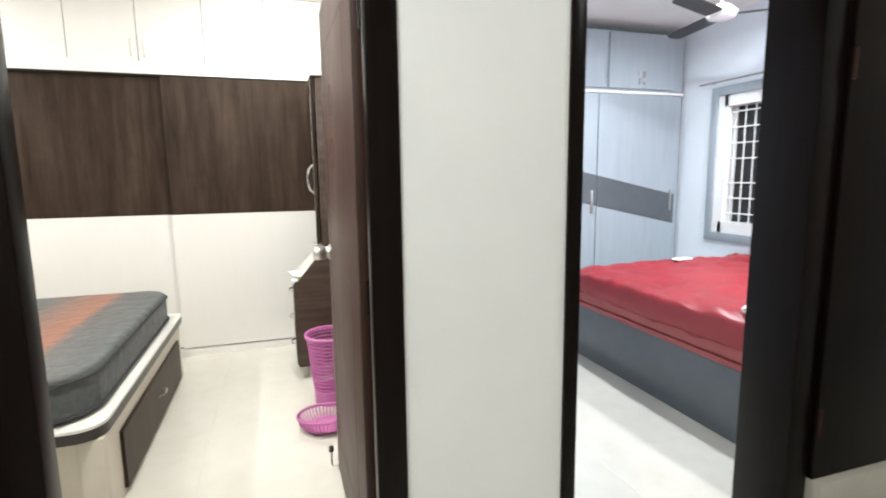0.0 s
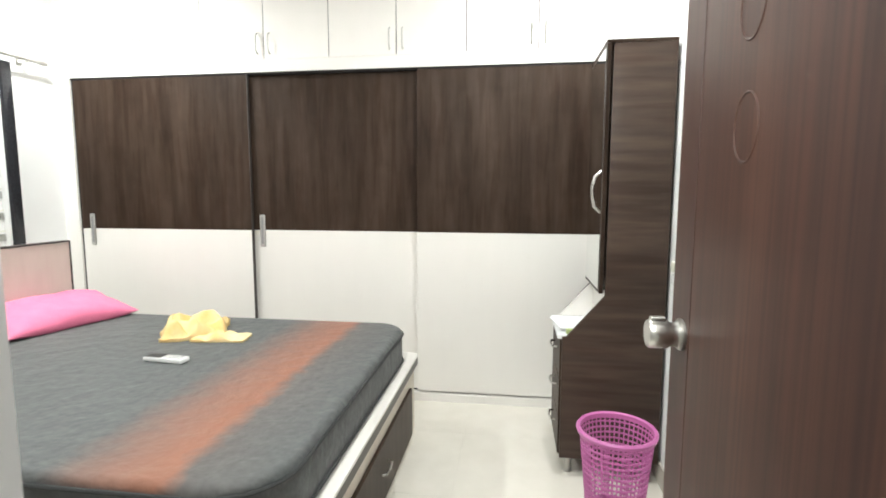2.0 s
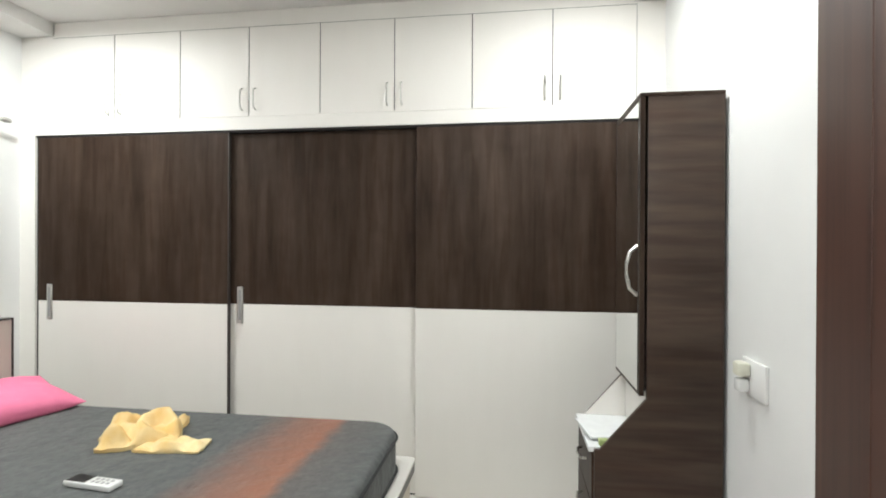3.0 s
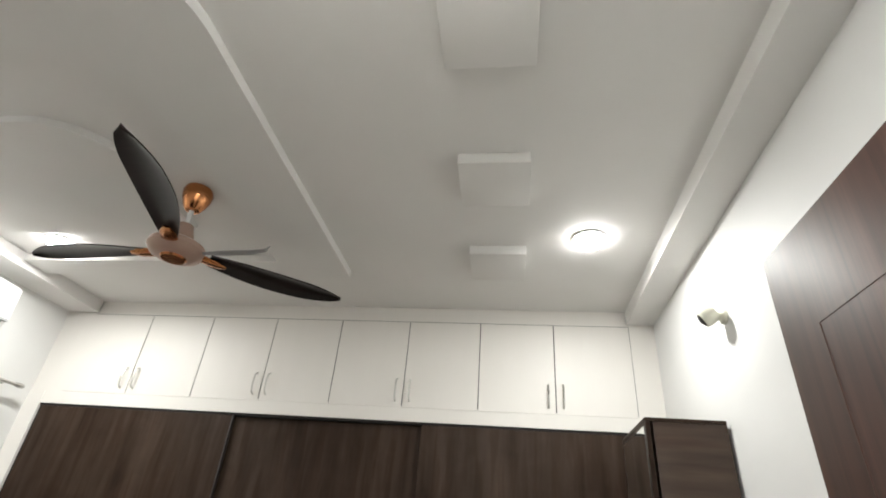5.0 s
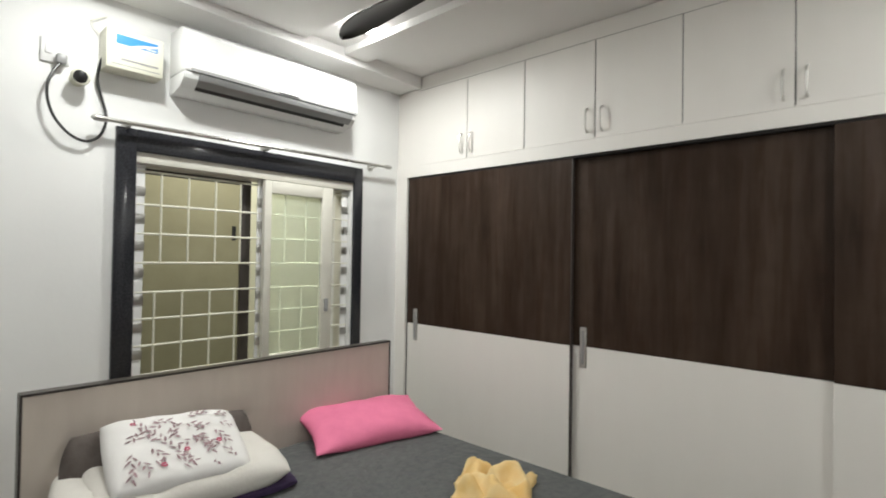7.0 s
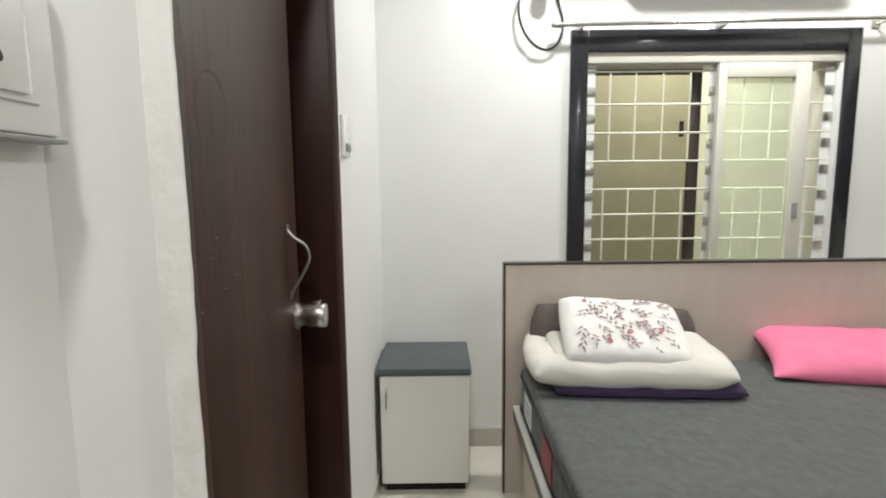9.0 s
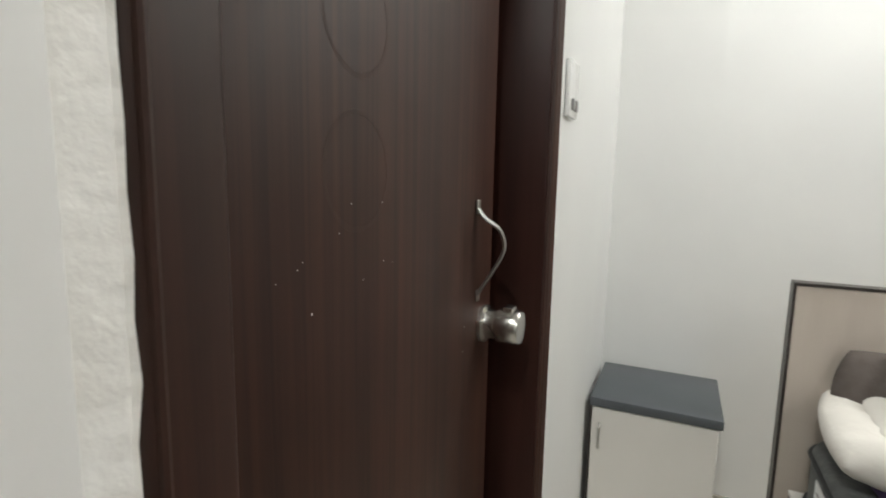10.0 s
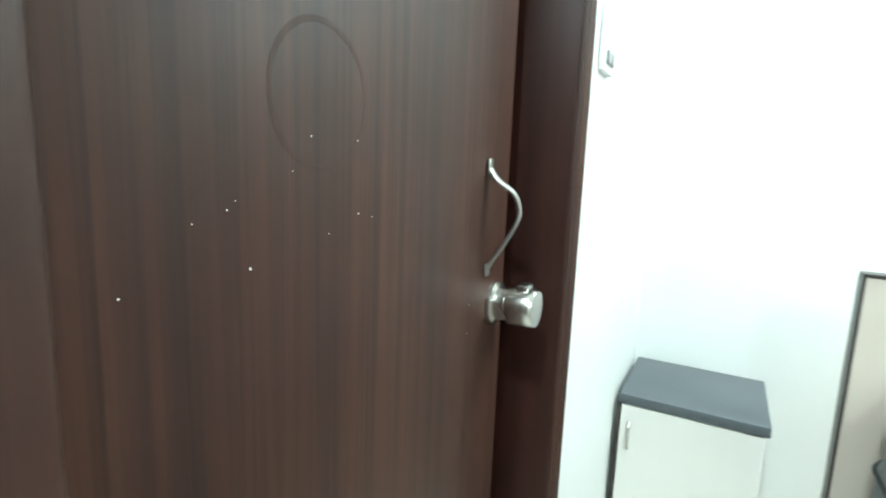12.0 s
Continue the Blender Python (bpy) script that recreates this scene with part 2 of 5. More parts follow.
def mattress_material():
    """Charcoal cover with one faded rust-red band across it."""
    m = bpy.data.materials.new("charcoal_mattress_cover")
    m.use_nodes = True
    nt = m.node_tree
    b = nt.nodes["Principled BSDF"]
    b.inputs["Roughness"].default_value = 0.75
    b.inputs["Sheen Weight"].default_value = 0.06
    tc = nt.nodes.new("ShaderNodeTexCoord")
    sep = nt.nodes.new("ShaderNodeSeparateXYZ")
    nt.links.new(tc.outputs["Object"], sep.inputs["Vector"])
    n1 = nt.nodes.new("ShaderNodeTexNoise")
    n1.inputs["Scale"].default_value, n1.inputs["Detail"].default_value = 14, 8
    nt.links.new(tc.outputs["Object"], n1.inputs["Vector"])
    wob = nt.nodes.new("ShaderNodeMath")
    wob.operation = "MULTIPLY_ADD"
    wob.inputs[1].default_value = 0.10
    nt.links.new(n1.outputs["Fac"], wob.inputs[0])
    nt.links.new(sep.outputs["X"], wob.inputs[2])
    band = nt.nodes.new("ShaderNodeValToRGB")
    els = band.color_ramp.elements
    els[0].position, els[0].color = 0.0, (0, 0, 0, 1)
    els[1].position, els[1].color = 1.0, (0, 0, 0, 1)
    for p, v in ((0.22, 0.0), (0.45, 0.6), (0.64, 0.95), (0.72, 0.08)):
        e = els.new(p)
        e.color = (v, v, v, 1)
    rng = nt.nodes.new("ShaderNodeMapRange")
    rng.inputs["From Min"].default_value, rng.inputs["From Max"].default_value = -0.62, 0.18
    nt.links.new(wob.outputs["Value"], rng.inputs["Value"])
    nt.links.new(rng.outputs["Result"], band.inputs["Fac"])
    n2 = nt.nodes.new("ShaderNodeTexNoise")
    n2.inputs["Scale"].default_value, n2.inputs["Detail"].default_value = 35, 6
    nt.links.new(tc.outputs["Object"], n2.inputs["Vector"])
    r2 = nt.nodes.new("ShaderNodeValToRGB")
    r2.color_ramp.elements[0].position, r2.color_ramp.elements[0].color = 0.3, (0.076, 0.082, 0.081, 1)
    r2.color_ramp.elements[1].position, r2.color_ramp.elements[1].color = 0.7, (0.108, 0.113, 0.111, 1)
    nt.links.new(n2.outputs["Fac"], r2.inputs["Fac"])
    top = nt.nodes.new("ShaderNodeMapRange")
    top.inputs["From Min"].default_value, top.inputs["From Max"].default_value = 0.585, 0.61
    nt.links.new(sep.outputs["Z"], top.inputs["Value"])
    fac = nt.nodes.new("ShaderNodeMath")
    fac.operation = "MULTIPLY"
    nt.links.new(band.outputs["Color"], fac.inputs[0])
    nt.links.new(top.outputs["Result"], fac.inputs[1])
    mx = nt.nodes.new("ShaderNodeMix")
    mx.data_type = "RGBA"
    nt.links.new(fac.outputs["Value"], mx.inputs["Factor"])
    nt.links.new(r2.outputs["Color"], mx.inputs["A"])
    mx.inputs["B"].default_value = (0.285, 0.120, 0.072, 1)
    nt.links.new(mx.outputs["Result"], b.inputs["Base Color"])
    bp = nt.nodes.new("ShaderNodeBump")
    bp.inputs["Strength"].default_value, bp.inputs["Distance"].default_value = 0.7, 0.028
    n3 = nt.nodes.new("ShaderNodeTexNoise")
    n3.inputs["Scale"].default_value, n3.inputs["Detail"].default_value, n3.inputs["Distortion"].default_value = 11, 3, 0.2
    nt.links.new(tc.outputs["Object"], n3.inputs["Vector"])
    nt.links.new(n3.outputs["Fac"], bp.inputs["Height"])
    nt.links.new(bp.outputs["Normal"], b.inputs["Normal"])
    return m


M["mattress"] = mattress_material()


def mapped(bm, f):
    for v in bm.verts:
        v.co = f(v.co)
    return bm


# ---- mesh helpers ----
WORLD = {}


def box(x0, x1, y0, y1, z0, z1, bevel=0.0, segments=2):
    bm = bmesh.new()
    bmesh.ops.create_cube(bm, size=1)
    bmesh.ops.scale(bm, vec=(x1 - x0, y1 - y0, z1 - z0), verts=bm.verts)
    bmesh.ops.translate(bm, vec=((x0 + x1) / 2, (y0 + y1) / 2, (z0 + z1) / 2), verts=bm.verts)
    if bevel > 0:
        bmesh.ops.bevel(bm, geom=bm.edges[:], offset=bevel, segments=segments, affect="EDGES", profile=0.5)
    return bm


def join(*bms):
    out = bmesh.new()
    for b in bms:
        me = bpy.data.meshes.new("tmp")
        b.to_mesh(me)
        out.from_mesh(me)
        bpy.data.meshes.remove(me)
        b.free()
    return out


def prism(points, lo, hi, axis="z", bevel=0.0):
    """A flat outline of 2D points drawn out along an axis (x: points are y, z; y: x, z; z: x, y)."""
    bm = bmesh.new()
    put = {"x": lambda a, b, c: (c, a, b), "y": lambda a, b, c: (a, c, b), "z": lambda a, b, c: (a, b, c)}[axis]
    low = [bm.verts.new(put(a, b, lo)) for a, b in points]
    high = [bm.verts.new(put(a, b, hi)) for a, b in points]
    n = len(points)
    bm.faces.new(low)
    bm.faces.new(high)
    for i in range(n):
        bm.faces.new((low[i], low[(i + 1) % n], high[(i + 1) % n], high[i]))
    bmesh.ops.recalc_face_normals(bm, faces=bm.faces[:])
    if bevel > 0:
        bmesh.ops.bevel(bm, geom=bm.edges[:], offset=bevel, segments=2, affect="EDGES", profile=0.5)
    return bm


def tube(points, r, seg=8, closed=False, flat=1.0):
    bm = bmesh.new()
    pts = [Vector(p) for p in points]
    n = len(pts)
    rings = []
    q = None
    last = None
    for i, p in enumerate(pts):
        a = pts[(i - 1) % n] if (closed or i > 0) else p
        c = pts[(i + 1) % n] if (closed or i < n - 1) else p
        d = (c - a).normalized()
        q = d.to_track_quat("Z", "Y").to_matrix() if q is None else last.rotation_difference(d).to_matrix() @ q
        last = d
        rr = r[i] if isinstance(r, (list, tuple)) else r
        rings.append([bm.verts.new(p + q @ Vector((math.cos(t) * rr, math.sin(t) * rr * flat, 0))) for t in (2 * math.pi * k / seg for k in range(seg))])
    for i in range(n if closed else n - 1):
        a, b = rings[i], rings[(i + 1) % n]
        for k in range(seg):
            bm.faces.new((a[k], a[(k + 1) % seg], b[(k + 1) % seg], b[k]))
    if not closed:
        bm.faces.new(rings[0][::-1])
        bm.faces.new(rings[-1])
    bmesh.ops.recalc_face_normals(bm, faces=bm.faces[:])
    return bm


def lathe(profile, at, axis="z", seg=32, close=True):
    """A profile of (radius, height) turned round an axis through the point at."""
    bm = bmesh.new()
    put = {"x": lambda a, b, c: (c, a, b), "y": lambda a, b, c: (a, c, b), "z": lambda a, b, c: (a, b, c)}[axis]
    rings = []
    for r, h in profile:
        rings.append([bm.verts.new(Vector(at) + Vector(put(r * math.cos(t), r * math.sin(t), h))) for t in (2 * math.pi * k / seg for k in range(seg))])
    for a, b in zip(rings, rings[1:]):
        for k in range(seg):
            bm.faces.new((a[k], a[(k + 1) % seg], b[(k + 1) % seg], b[k]))
    if close:
        bm.faces.new(rings[0][::-1])
        bm.faces.new(rings[-1])
    bmesh.ops.recalc_face_normals(bm, faces=bm.faces[:])
    return bm


def cushion(sx, sy, h, m, p=4.0, seg=22, wave=0.0, seed=0, flat=0.35, corner=0.05):
    """A soft pillow sx by sy by h, moved by the matrix m; wave: creases in metres."""
    bm = bmesh.new()
    grids = []
    for side in (1, -1):
        g = []
        for i in range(seg + 1):
            row = []
            for j in range(seg + 1):
                u, v = math.sin(math.pi * (i / seg - 0.5)), math.sin(math.pi * (j / seg - 0.5))
                e = max(0.0, (1 - abs(u) ** p) * (1 - abs(v) ** p)) ** flat
                pull = 1 - corner * (abs(u) * abs(v)) ** 2
                x, y = u * sx / 2 * pull, v * sy / 2 * pull
                z = side * h / 2 * e
                if wave:
                    z += wave * e * noise.noise(Vector((x * 9 + seed, y * 9, side * 2.0 + seed)))
                    z += wave * 0.5 * e * noise.noise(Vector((x * 24 + seed, y * 24, side * 2.0)))
                row.append(bm.verts.new(m @ Vector((x, y, z))))
            g.append(row)
        grids.append(g)
        for i in range(seg):
            for j in range(seg):
                bm.faces.new((g[i][j], g[i + 1][j], g[i + 1][j + 1], g[i][j + 1]))
    bmesh.ops.remove_doubles(bm, verts=bm.verts[:], dist=0.0004)
    bmesh.ops.recalc_face_normals(bm, faces=bm.faces[:])
    return bm


def rounded(x0, x1, y0, y1, radii, n=8):
    """Outline of a rectangle whose corners (x0y0, x1y0, x1y1, x0y1) have the radii given."""
    out = []
    for (cx, cy, sx, sy, a0), r in zip(((x0, y0, 1, 1, 180), (x1, y0, -1, 1, 270), (x1, y1, -1, -1, 0), (x0, y1, 1, -1, 90)), radii):
        if r <= 0:
            out.append((cx, cy))
            continue
        for k in range(n + 1):
            a = radians(a0 + 90 * k / n)
            out.append((cx + sx * r + r * math.cos(a), cy + sy * r + r * math.sin(a)))
    return out


def finish(name, bm, mat):
    me = bpy.data.meshes.new(name)
    bm.to_mesh(me)
    bm.free()
    me.materials.append(M[mat])
    me.shade_smooth()
    me.set_sharp_from_angle(angle=0.62)
    return new(name, me)


def thing(name, at, label, category, group="", kind=""):
    ob = new(name)
    ob.empty_display_size = 0.1
    ob.matrix_basis = Matrix.Translation(at)
    WORLD[ob.name] = Matrix.Translation(at)
    return tagged(ob, label, category, group, kind)


def part(name, bm, mat, parent, label=""):
    ob = finish(name, bm, mat)
    ob.parent = parent
    ob.matrix_parent_inverse = WORLD[parent.name].inverted()
    WORLD[ob.name] = Matrix.Identity(4)
    return tagged(ob, label) if label else ob


def single(name, bm, mat, label, category, group="", kind=""):
    ob = finish(name, bm, mat)
    WORLD[ob.name] = Matrix.Identity(4)
    return tagged(ob, label, category, group, kind)


def setting(name, bm, mat, label="", category=""):
    return single(name, bm, mat, label, category or "wall", kind="structure")


# ---- large structure ----
setting("floor", box(-2.5, 4.95, -1.5, 5.1, -0.12, -0.0012), "grout", "tiled floor of glossy cream vitrified tiles", "floor")
setting("ceiling", join(
    box(-2.5, 4.95, -1.5, 5.1, CEIL, CEIL + 0.15),
    box(XW, -2.118, YS, YN, 2.69, CEIL), box(1.255, XE, YD, YN, 2.69, CEIL)), "ceil", "white plaster ceiling with boxed edges", "ceiling")
LINTEL = 2.10
DOOR_TOP = 2.02
# wall between the corridor and the bedroom, with three openings through it
setting("wall_south", join(
    box(XW, -1.265, YC, YS, 0, CEIL), box(-1.265, -0.337, YC, YS, LINTEL, CEIL),
    box(-0.337, 0.257, YC, YD, 0, CEIL), prism([(-0.309, 1.595), (-0.309, 1.648), (-0.292, 1.640), (-0.265, 1.624), (-0.240, 1.610), (-0.222, 1.602), (-0.215, 1.595)], 0, LINTEL), box(0.257, 1.166, YC, YD, LINTEL, CEIL),
    box(1.166, 1.645, YC, YD, 0, CEIL), box(1.645, 2.68, YC, YD, LINTEL, CEIL),
    box(2.68, 4.8, YC, YD, 0, CEIL)), "wall", "white painted wall with door openings", "wall")
setting("wall_west", join(
    box(XW - 0.2, XW, YS - 0.3, 2.64, 0, CEIL), box(XW - 0.2, XW, 3.91, 5.0, 0, CEIL),
    box(XW - 0.2, XW, 2.64, 3.91, 0, 0.90), box(XW - 0.2, XW, 2.64, 3.91, 2.05, CEIL),
    box(XW, XW + 0.04, YS, 1.995, 0, 2.69)), "wall", "white painted wall with a window and a shallow pier", "wall")
setting("wall_east", box(XE, 1.60, YD, 5.0, 0, CEIL), "wall", "white painted partition wall", "wall")
setting("wall_north", box(-2.5, 4.95, 4.95, 5.1, 0, CEIL), "wall", "white wall behind the wardrobes", "wall")
setting("corridor_wall_west", box(-0.47, -0.35, -1.5, YC, 0, CEIL), "wall", "white corridor wall", "wall")
setting("corridor_wall_south", box(-0.5, 4.95, -1.5, -1.35, 0, CEIL), "wall", "white corridor wall", "wall")
setting("corridor_wall_east", box(3.6, 3.72, -1.35, YC + 0.24, 0, CEIL), "wall", "white corridor wall", "wall")
setting("blue_room_wall_west", box(1.602, 1.644, YD, 4.95, 0, CEIL), "bluewall", "pale blue-white bedroom wall", "wall")
setting("blue_room_wall_east", join(
    box(4.80, 4.95, 1.5, 3.20, 0, CEIL), box(4.80, 4.95, 4.0, 5.0, 0, CEIL), box(4.80, 4.95, 3.20, 4.0, 0, 0.80),
    box(4.80, 4.95, 3.20, 4.0, 2.05, CEIL)), "bluewall", "pale blue-white bedroom wall with a window", "wall")
setting("baseboard", join(
    box(XW, XW + 0.010, 1.995, YN, 0, 0.10), box(XW + 0.04, XW + 0.05, YS, 1.995, 0, 0.10), box(XW + 0.05, -1.27, YS, YS + 0.01, 0, 0.10),
    box(-0.30, 0.25, YD, YD + 0.01, 0, 0.10), box(XE - 0.01, XE, YD, YN, 0, 0.10)), "skirt", "beige tile skirting along the walls", "baseboard")
def plaster_edge():
    """A hand-finished plaster strip with a ragged outer edge, sloping back to the wall."""
    bm = bmesh.new()
    rows = []
    for k in range(71):
        z = LINTEL * k / 70
        j = 0.0016 * noise.noise(Vector((z * 31, 1.3, 0))) + 0.0022 * noise.noise(Vector((z * 90, 4.3, 0)))
        g = 0.002 * noise.noise(Vector((z * 9, 7.7, 0)))
        rows.append([bm.verts.new((x, y, z)) for x, y in ((-0.3335, YC + 0.02), (-0.327 + j * 0.4, 1.640), (-0.315 + j, 1.666 + g), (-0.3105 + j, 1.673 + g), (-0.3070 + j * 0.5, 1.672 + g), (-0.3022 + g * 0.3, 1.661), (-0.3005, 1.651), (-0.2990, 1.644), (-0.2990, 1.60), (-0.2990, YC + 0.02))])
    for a, b in zip(rows, rows[1:]):
        for i in range(9):
            bm.faces.new((a[i], a[i + 1], b[i + 1], b[i]))
    bmesh.ops.recalc_face_normals(bm, faces=bm.faces[:])
    return bm


setting("trim", join(plaster_edge(), box(-1.265, -0.335, YC + 0.02, YS + 0.006, LINTEL, LINTEL + 0.015, 0.004)),
        "plaster", "rough white plaster edge beside the bathroom door", "trim")

# raised ceiling panels


def ring_panel():
    outer = rounded(-2.118, -0.266, 2.002, 3.845, (0, 0.34, 0, 0), 14)
    inner = rounded(-2.118, -0.61, 2.36, 3.68, (0, 0.34, 0, 0), 14)
    bm = bmesh.new()
    lo_o = [bm.verts.new((a, b, 2.729)) for a, b in outer]
    hi_o = [bm.verts.new((a, b, CEIL - 0.001)) for a, b in outer]
    lo_i = [bm.verts.new((a, b, 2.729)) for a, b in inner]
    hi_i = [bm.verts.new((a, b, CEIL - 0.001)) for a, b in inner]
    n = len(outer)
    for i in range(n - 1):
        bm.faces.new((lo_o[i], lo_o[i + 1], lo_i[i + 1], lo_i[i]))
        bm.faces.new((lo_o[i], lo_o[i + 1], hi_o[i + 1], hi_o[i]))
        bm.faces.new((lo_i[i], lo_i[i + 1], hi_i[i + 1], hi_i[i]))
    bmesh.ops.recalc_face_normals(bm, faces=bm.faces[:])
    return bm


setting("ceiling_panel_ring", ring_panel(), "ceil", "curved white gypsum panel dropped from the ceiling", "ceiling")
setting("ceiling_panel_inner", prism(rounded(-2.118, -0.90, 2.66, 3.41, (0, 0.30, 0.05, 0), 12), 2.738, CEIL - 0.001), "ceil",
        "inner rounded gypsum ceiling panel", "ceiling")
for k, yy in enumerate((2.225, 2.915, 3.572)):
    setting("ceiling_block", box(0.40, 0.667, yy, yy + 0.27, 2.722, CEIL - 0.001, 0.003), "ceil", "square white gypsum block on the ceiling", "ceiling")

# ---- wardrobe and loft ----


def bow_handle(parent, x, y, z0, z1, out=0.03, r=0.005, name="handle"):
    """A small vertical bow handle that stands out towards -y."""
    pts = [(x, y, z0), (x, y - out * 0.8, z0 + 0.012), (x, y - out, z0 + (z1 - z0) * 0.3), (x, y - out, z0 + (z1 - z0) * 0.7), (x, y - out * 0.8, z1 - 0.012), (x, y, z1)]
    return part(name, tube(pts, r, 8), "chrome", parent, "small chrome bow handle")


def wardrobe():
    w = thing("wardrobe", (-0.5, 4.6, 0), "built-in sliding wardrobe, dark wood above and white laminate below", "wardrobe")
    part("side_panel", box(XW, -2.236, YN - 0.004, 4.94, 0, 2.165), "white", w)
    part("side_panel", box(1.245, XE, YN - 0.004, 4.94, 0.052, 2.092), "white", w)
    part("plinth", box(-2.236, XE, YN - 0.004, 4.94, 0, 0.052), "white", w)
    part("fascia", box(-2.236, XE, YN - 0.002, 4.94, 2.092, 2.165), "white", w)
    part("back_panel", box(-2.236, 1.245, 4.90, 4.94, 0.052, 2.092), "white", w)
    # tracks and groove coloured as dark as the shade behind the doors
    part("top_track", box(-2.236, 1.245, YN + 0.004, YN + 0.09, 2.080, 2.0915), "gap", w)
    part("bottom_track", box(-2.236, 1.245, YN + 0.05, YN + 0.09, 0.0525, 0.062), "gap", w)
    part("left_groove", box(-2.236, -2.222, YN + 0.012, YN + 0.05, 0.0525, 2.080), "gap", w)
    for x0, x1, yy in ((-2.222, -0.985, YN + 0.006), (-0.998, 0.135, YN + 0.040), (0.118, 1.243, YN + 0.006)):
        d = part("sliding_door", box(x0, x1, yy, yy + 0.024, 1.092, 2.079, 0.0015, 1), "wenge", w, "dark wood upper half of a sliding door")
        part("lower_panel", box(x0, x1, yy + 0.0005, yy + 0.0245, 0.064, 1.0905, 0.0015, 1), "white", d, "white laminate lower half")
        part("edge_profile", box(x1 - 0.001, x1 + 0.006, yy + 0.001, yy + 0.024, 0.064, 2.079), "darkedge" if x1 < 0 else "alu", d)
        if x1 < 1:
            hx = x0 + (0.062 if x0 < -2 else 0.055)
            part("recessed_handle", join(box(hx, hx + 0.036, yy - 0.006, yy + 0.003, 0.980, 1.192, 0.002, 1)), "alu", d, "satin metal flush handle")
            part("handle_slot", box(hx + 0.010, hx + 0.026, yy - 0.0072, yy - 0.005, 0.998, 1.174), "greyp", d)
    loft = thing("loft_cupboard", (-0.5, 4.6, 2.165), "white laminate loft cupboards above the wardrobe", "cupboard")
    part("carcass", join(box(XW, XE, YN + 0.004, 4.94, 2.166, 2.69), box(-2.117, 1.254, YN + 0.004, 4.94, 2.69, CEIL - 0.002)), "white", loft)
    # dark sheet behind the doors, painting the shadow in their joints
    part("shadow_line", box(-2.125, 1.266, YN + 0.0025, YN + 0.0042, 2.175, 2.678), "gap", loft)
    edges = [-2.125, -1.703, -1.28, -0.853, -0.43, -0.005, 0.42, 0.842, 1.265]
    for k, (a, b) in enumerate(zip(edges, edges[1:])):
        d = part("cupboard_door", box(a + 0.0022, b - 0.0022, YN - 0.0030, YN + 0.0025, 2.1655, 2.674, 0.0015, 1), "white", loft)
        hx = b - 0.040 if k % 2 == 0 else a + 0.040
        bow_handle(d, hx, YN - 0.003, 2.200, 2.325)


wardrobe()


# ---- bed ----


def bed():
    b = thing("bed", (-0.9, 3.1, 0), "double bed, beige headboard, cream base, dark drawer in the foot", "bed")
    part("base", join(box(-1.88, 0.172, 2.29, 3.92, 0.0, 0.375), ), "cream", b)
    part("base_corner_post", box(0.09, 0.186, 2.272, 2.345, 0.0, 0.375, 0.012), "cream", b)
    part("rail", prism(rounded(-1.88, 0.192, 2.245, 3.965, (0, 0.10, 0.03, 0)), 0.418, 0.432, bevel=0.002), "white", b, "white laminate rim round the mattress")
    part("rail_edge", prism(rounded(-1.88, 0.190, 2.247, 3.963, (0, 0.10, 0.03, 0)), 0.376, 0.4175), "darkedge", b, "dark edge band under the rim")
    for y0, y1 in ((2.50, 3.79),):
        d = part("drawer", box(0.171, 0.188, y0, y1, 0.03, 0.290, 0.002, 1), "wenge", b, "dark wood drawer front")
        ym = 3.20
        part("handle", tube([(0.188, ym - 0.06, 0.17), (0.206, ym - 0.05, 0.17), (0.212, ym, 0.17), (0.206, ym + 0.05, 0.17), (0.188, ym + 0.06, 0.17)], 0.005), "chrome", d)
    part("headboard", box(-1.96, -1.915, 2.215, 3.885, 0.0, 1.043, 0.002, 1), "beige", b, "beige laminate headboard")
    part("headboard_edge", join(box(-1.962, -1.912, 2.208, 3.892, 1.0435, 1.052), box(-1.962, -1.912, 2.207, 2.2145, 0, 1.0435), box(-1.962, -1.912, 3.8855, 3.893, 0, 1.0435)), "darkedge", b)
    m = thing("mattress", (-0.9, 3.05, 0.432), "charcoal mattress with a faded rust-coloured band, on the bed", "mattress")
    bm = prism(rounded(-1.895, 0.145, 2.27, 3.885, (0.12, 0.20, 0.16, 0.12), 10), 0.435, 0.625)
    top = [e for e in bm.edges if all(abs(v.co.z - 0.625) < 1e-4 for v in e.verts)]
    low = [e for e in bm.edges if all(abs(v.co.z - 0.435) < 1e-4 for v in e.verts)]
    bmesh.ops.bevel(bm, geom=top + low, offset=0.028, segments=4, affect="EDGES", profile=0.5)
    part("mattress_body", bm, "mattress", m)
    for zz in (0.595, 0.455):
        part("piping", tube([(x, y, zz) for x, y in rounded(-1.898, 0.149, 2.267, 3.889, (0.12, 0.20, 0.16, 0.12), 10)], 0.006, 6, True), "pipe", m, "dark piping along the edge")


bed()


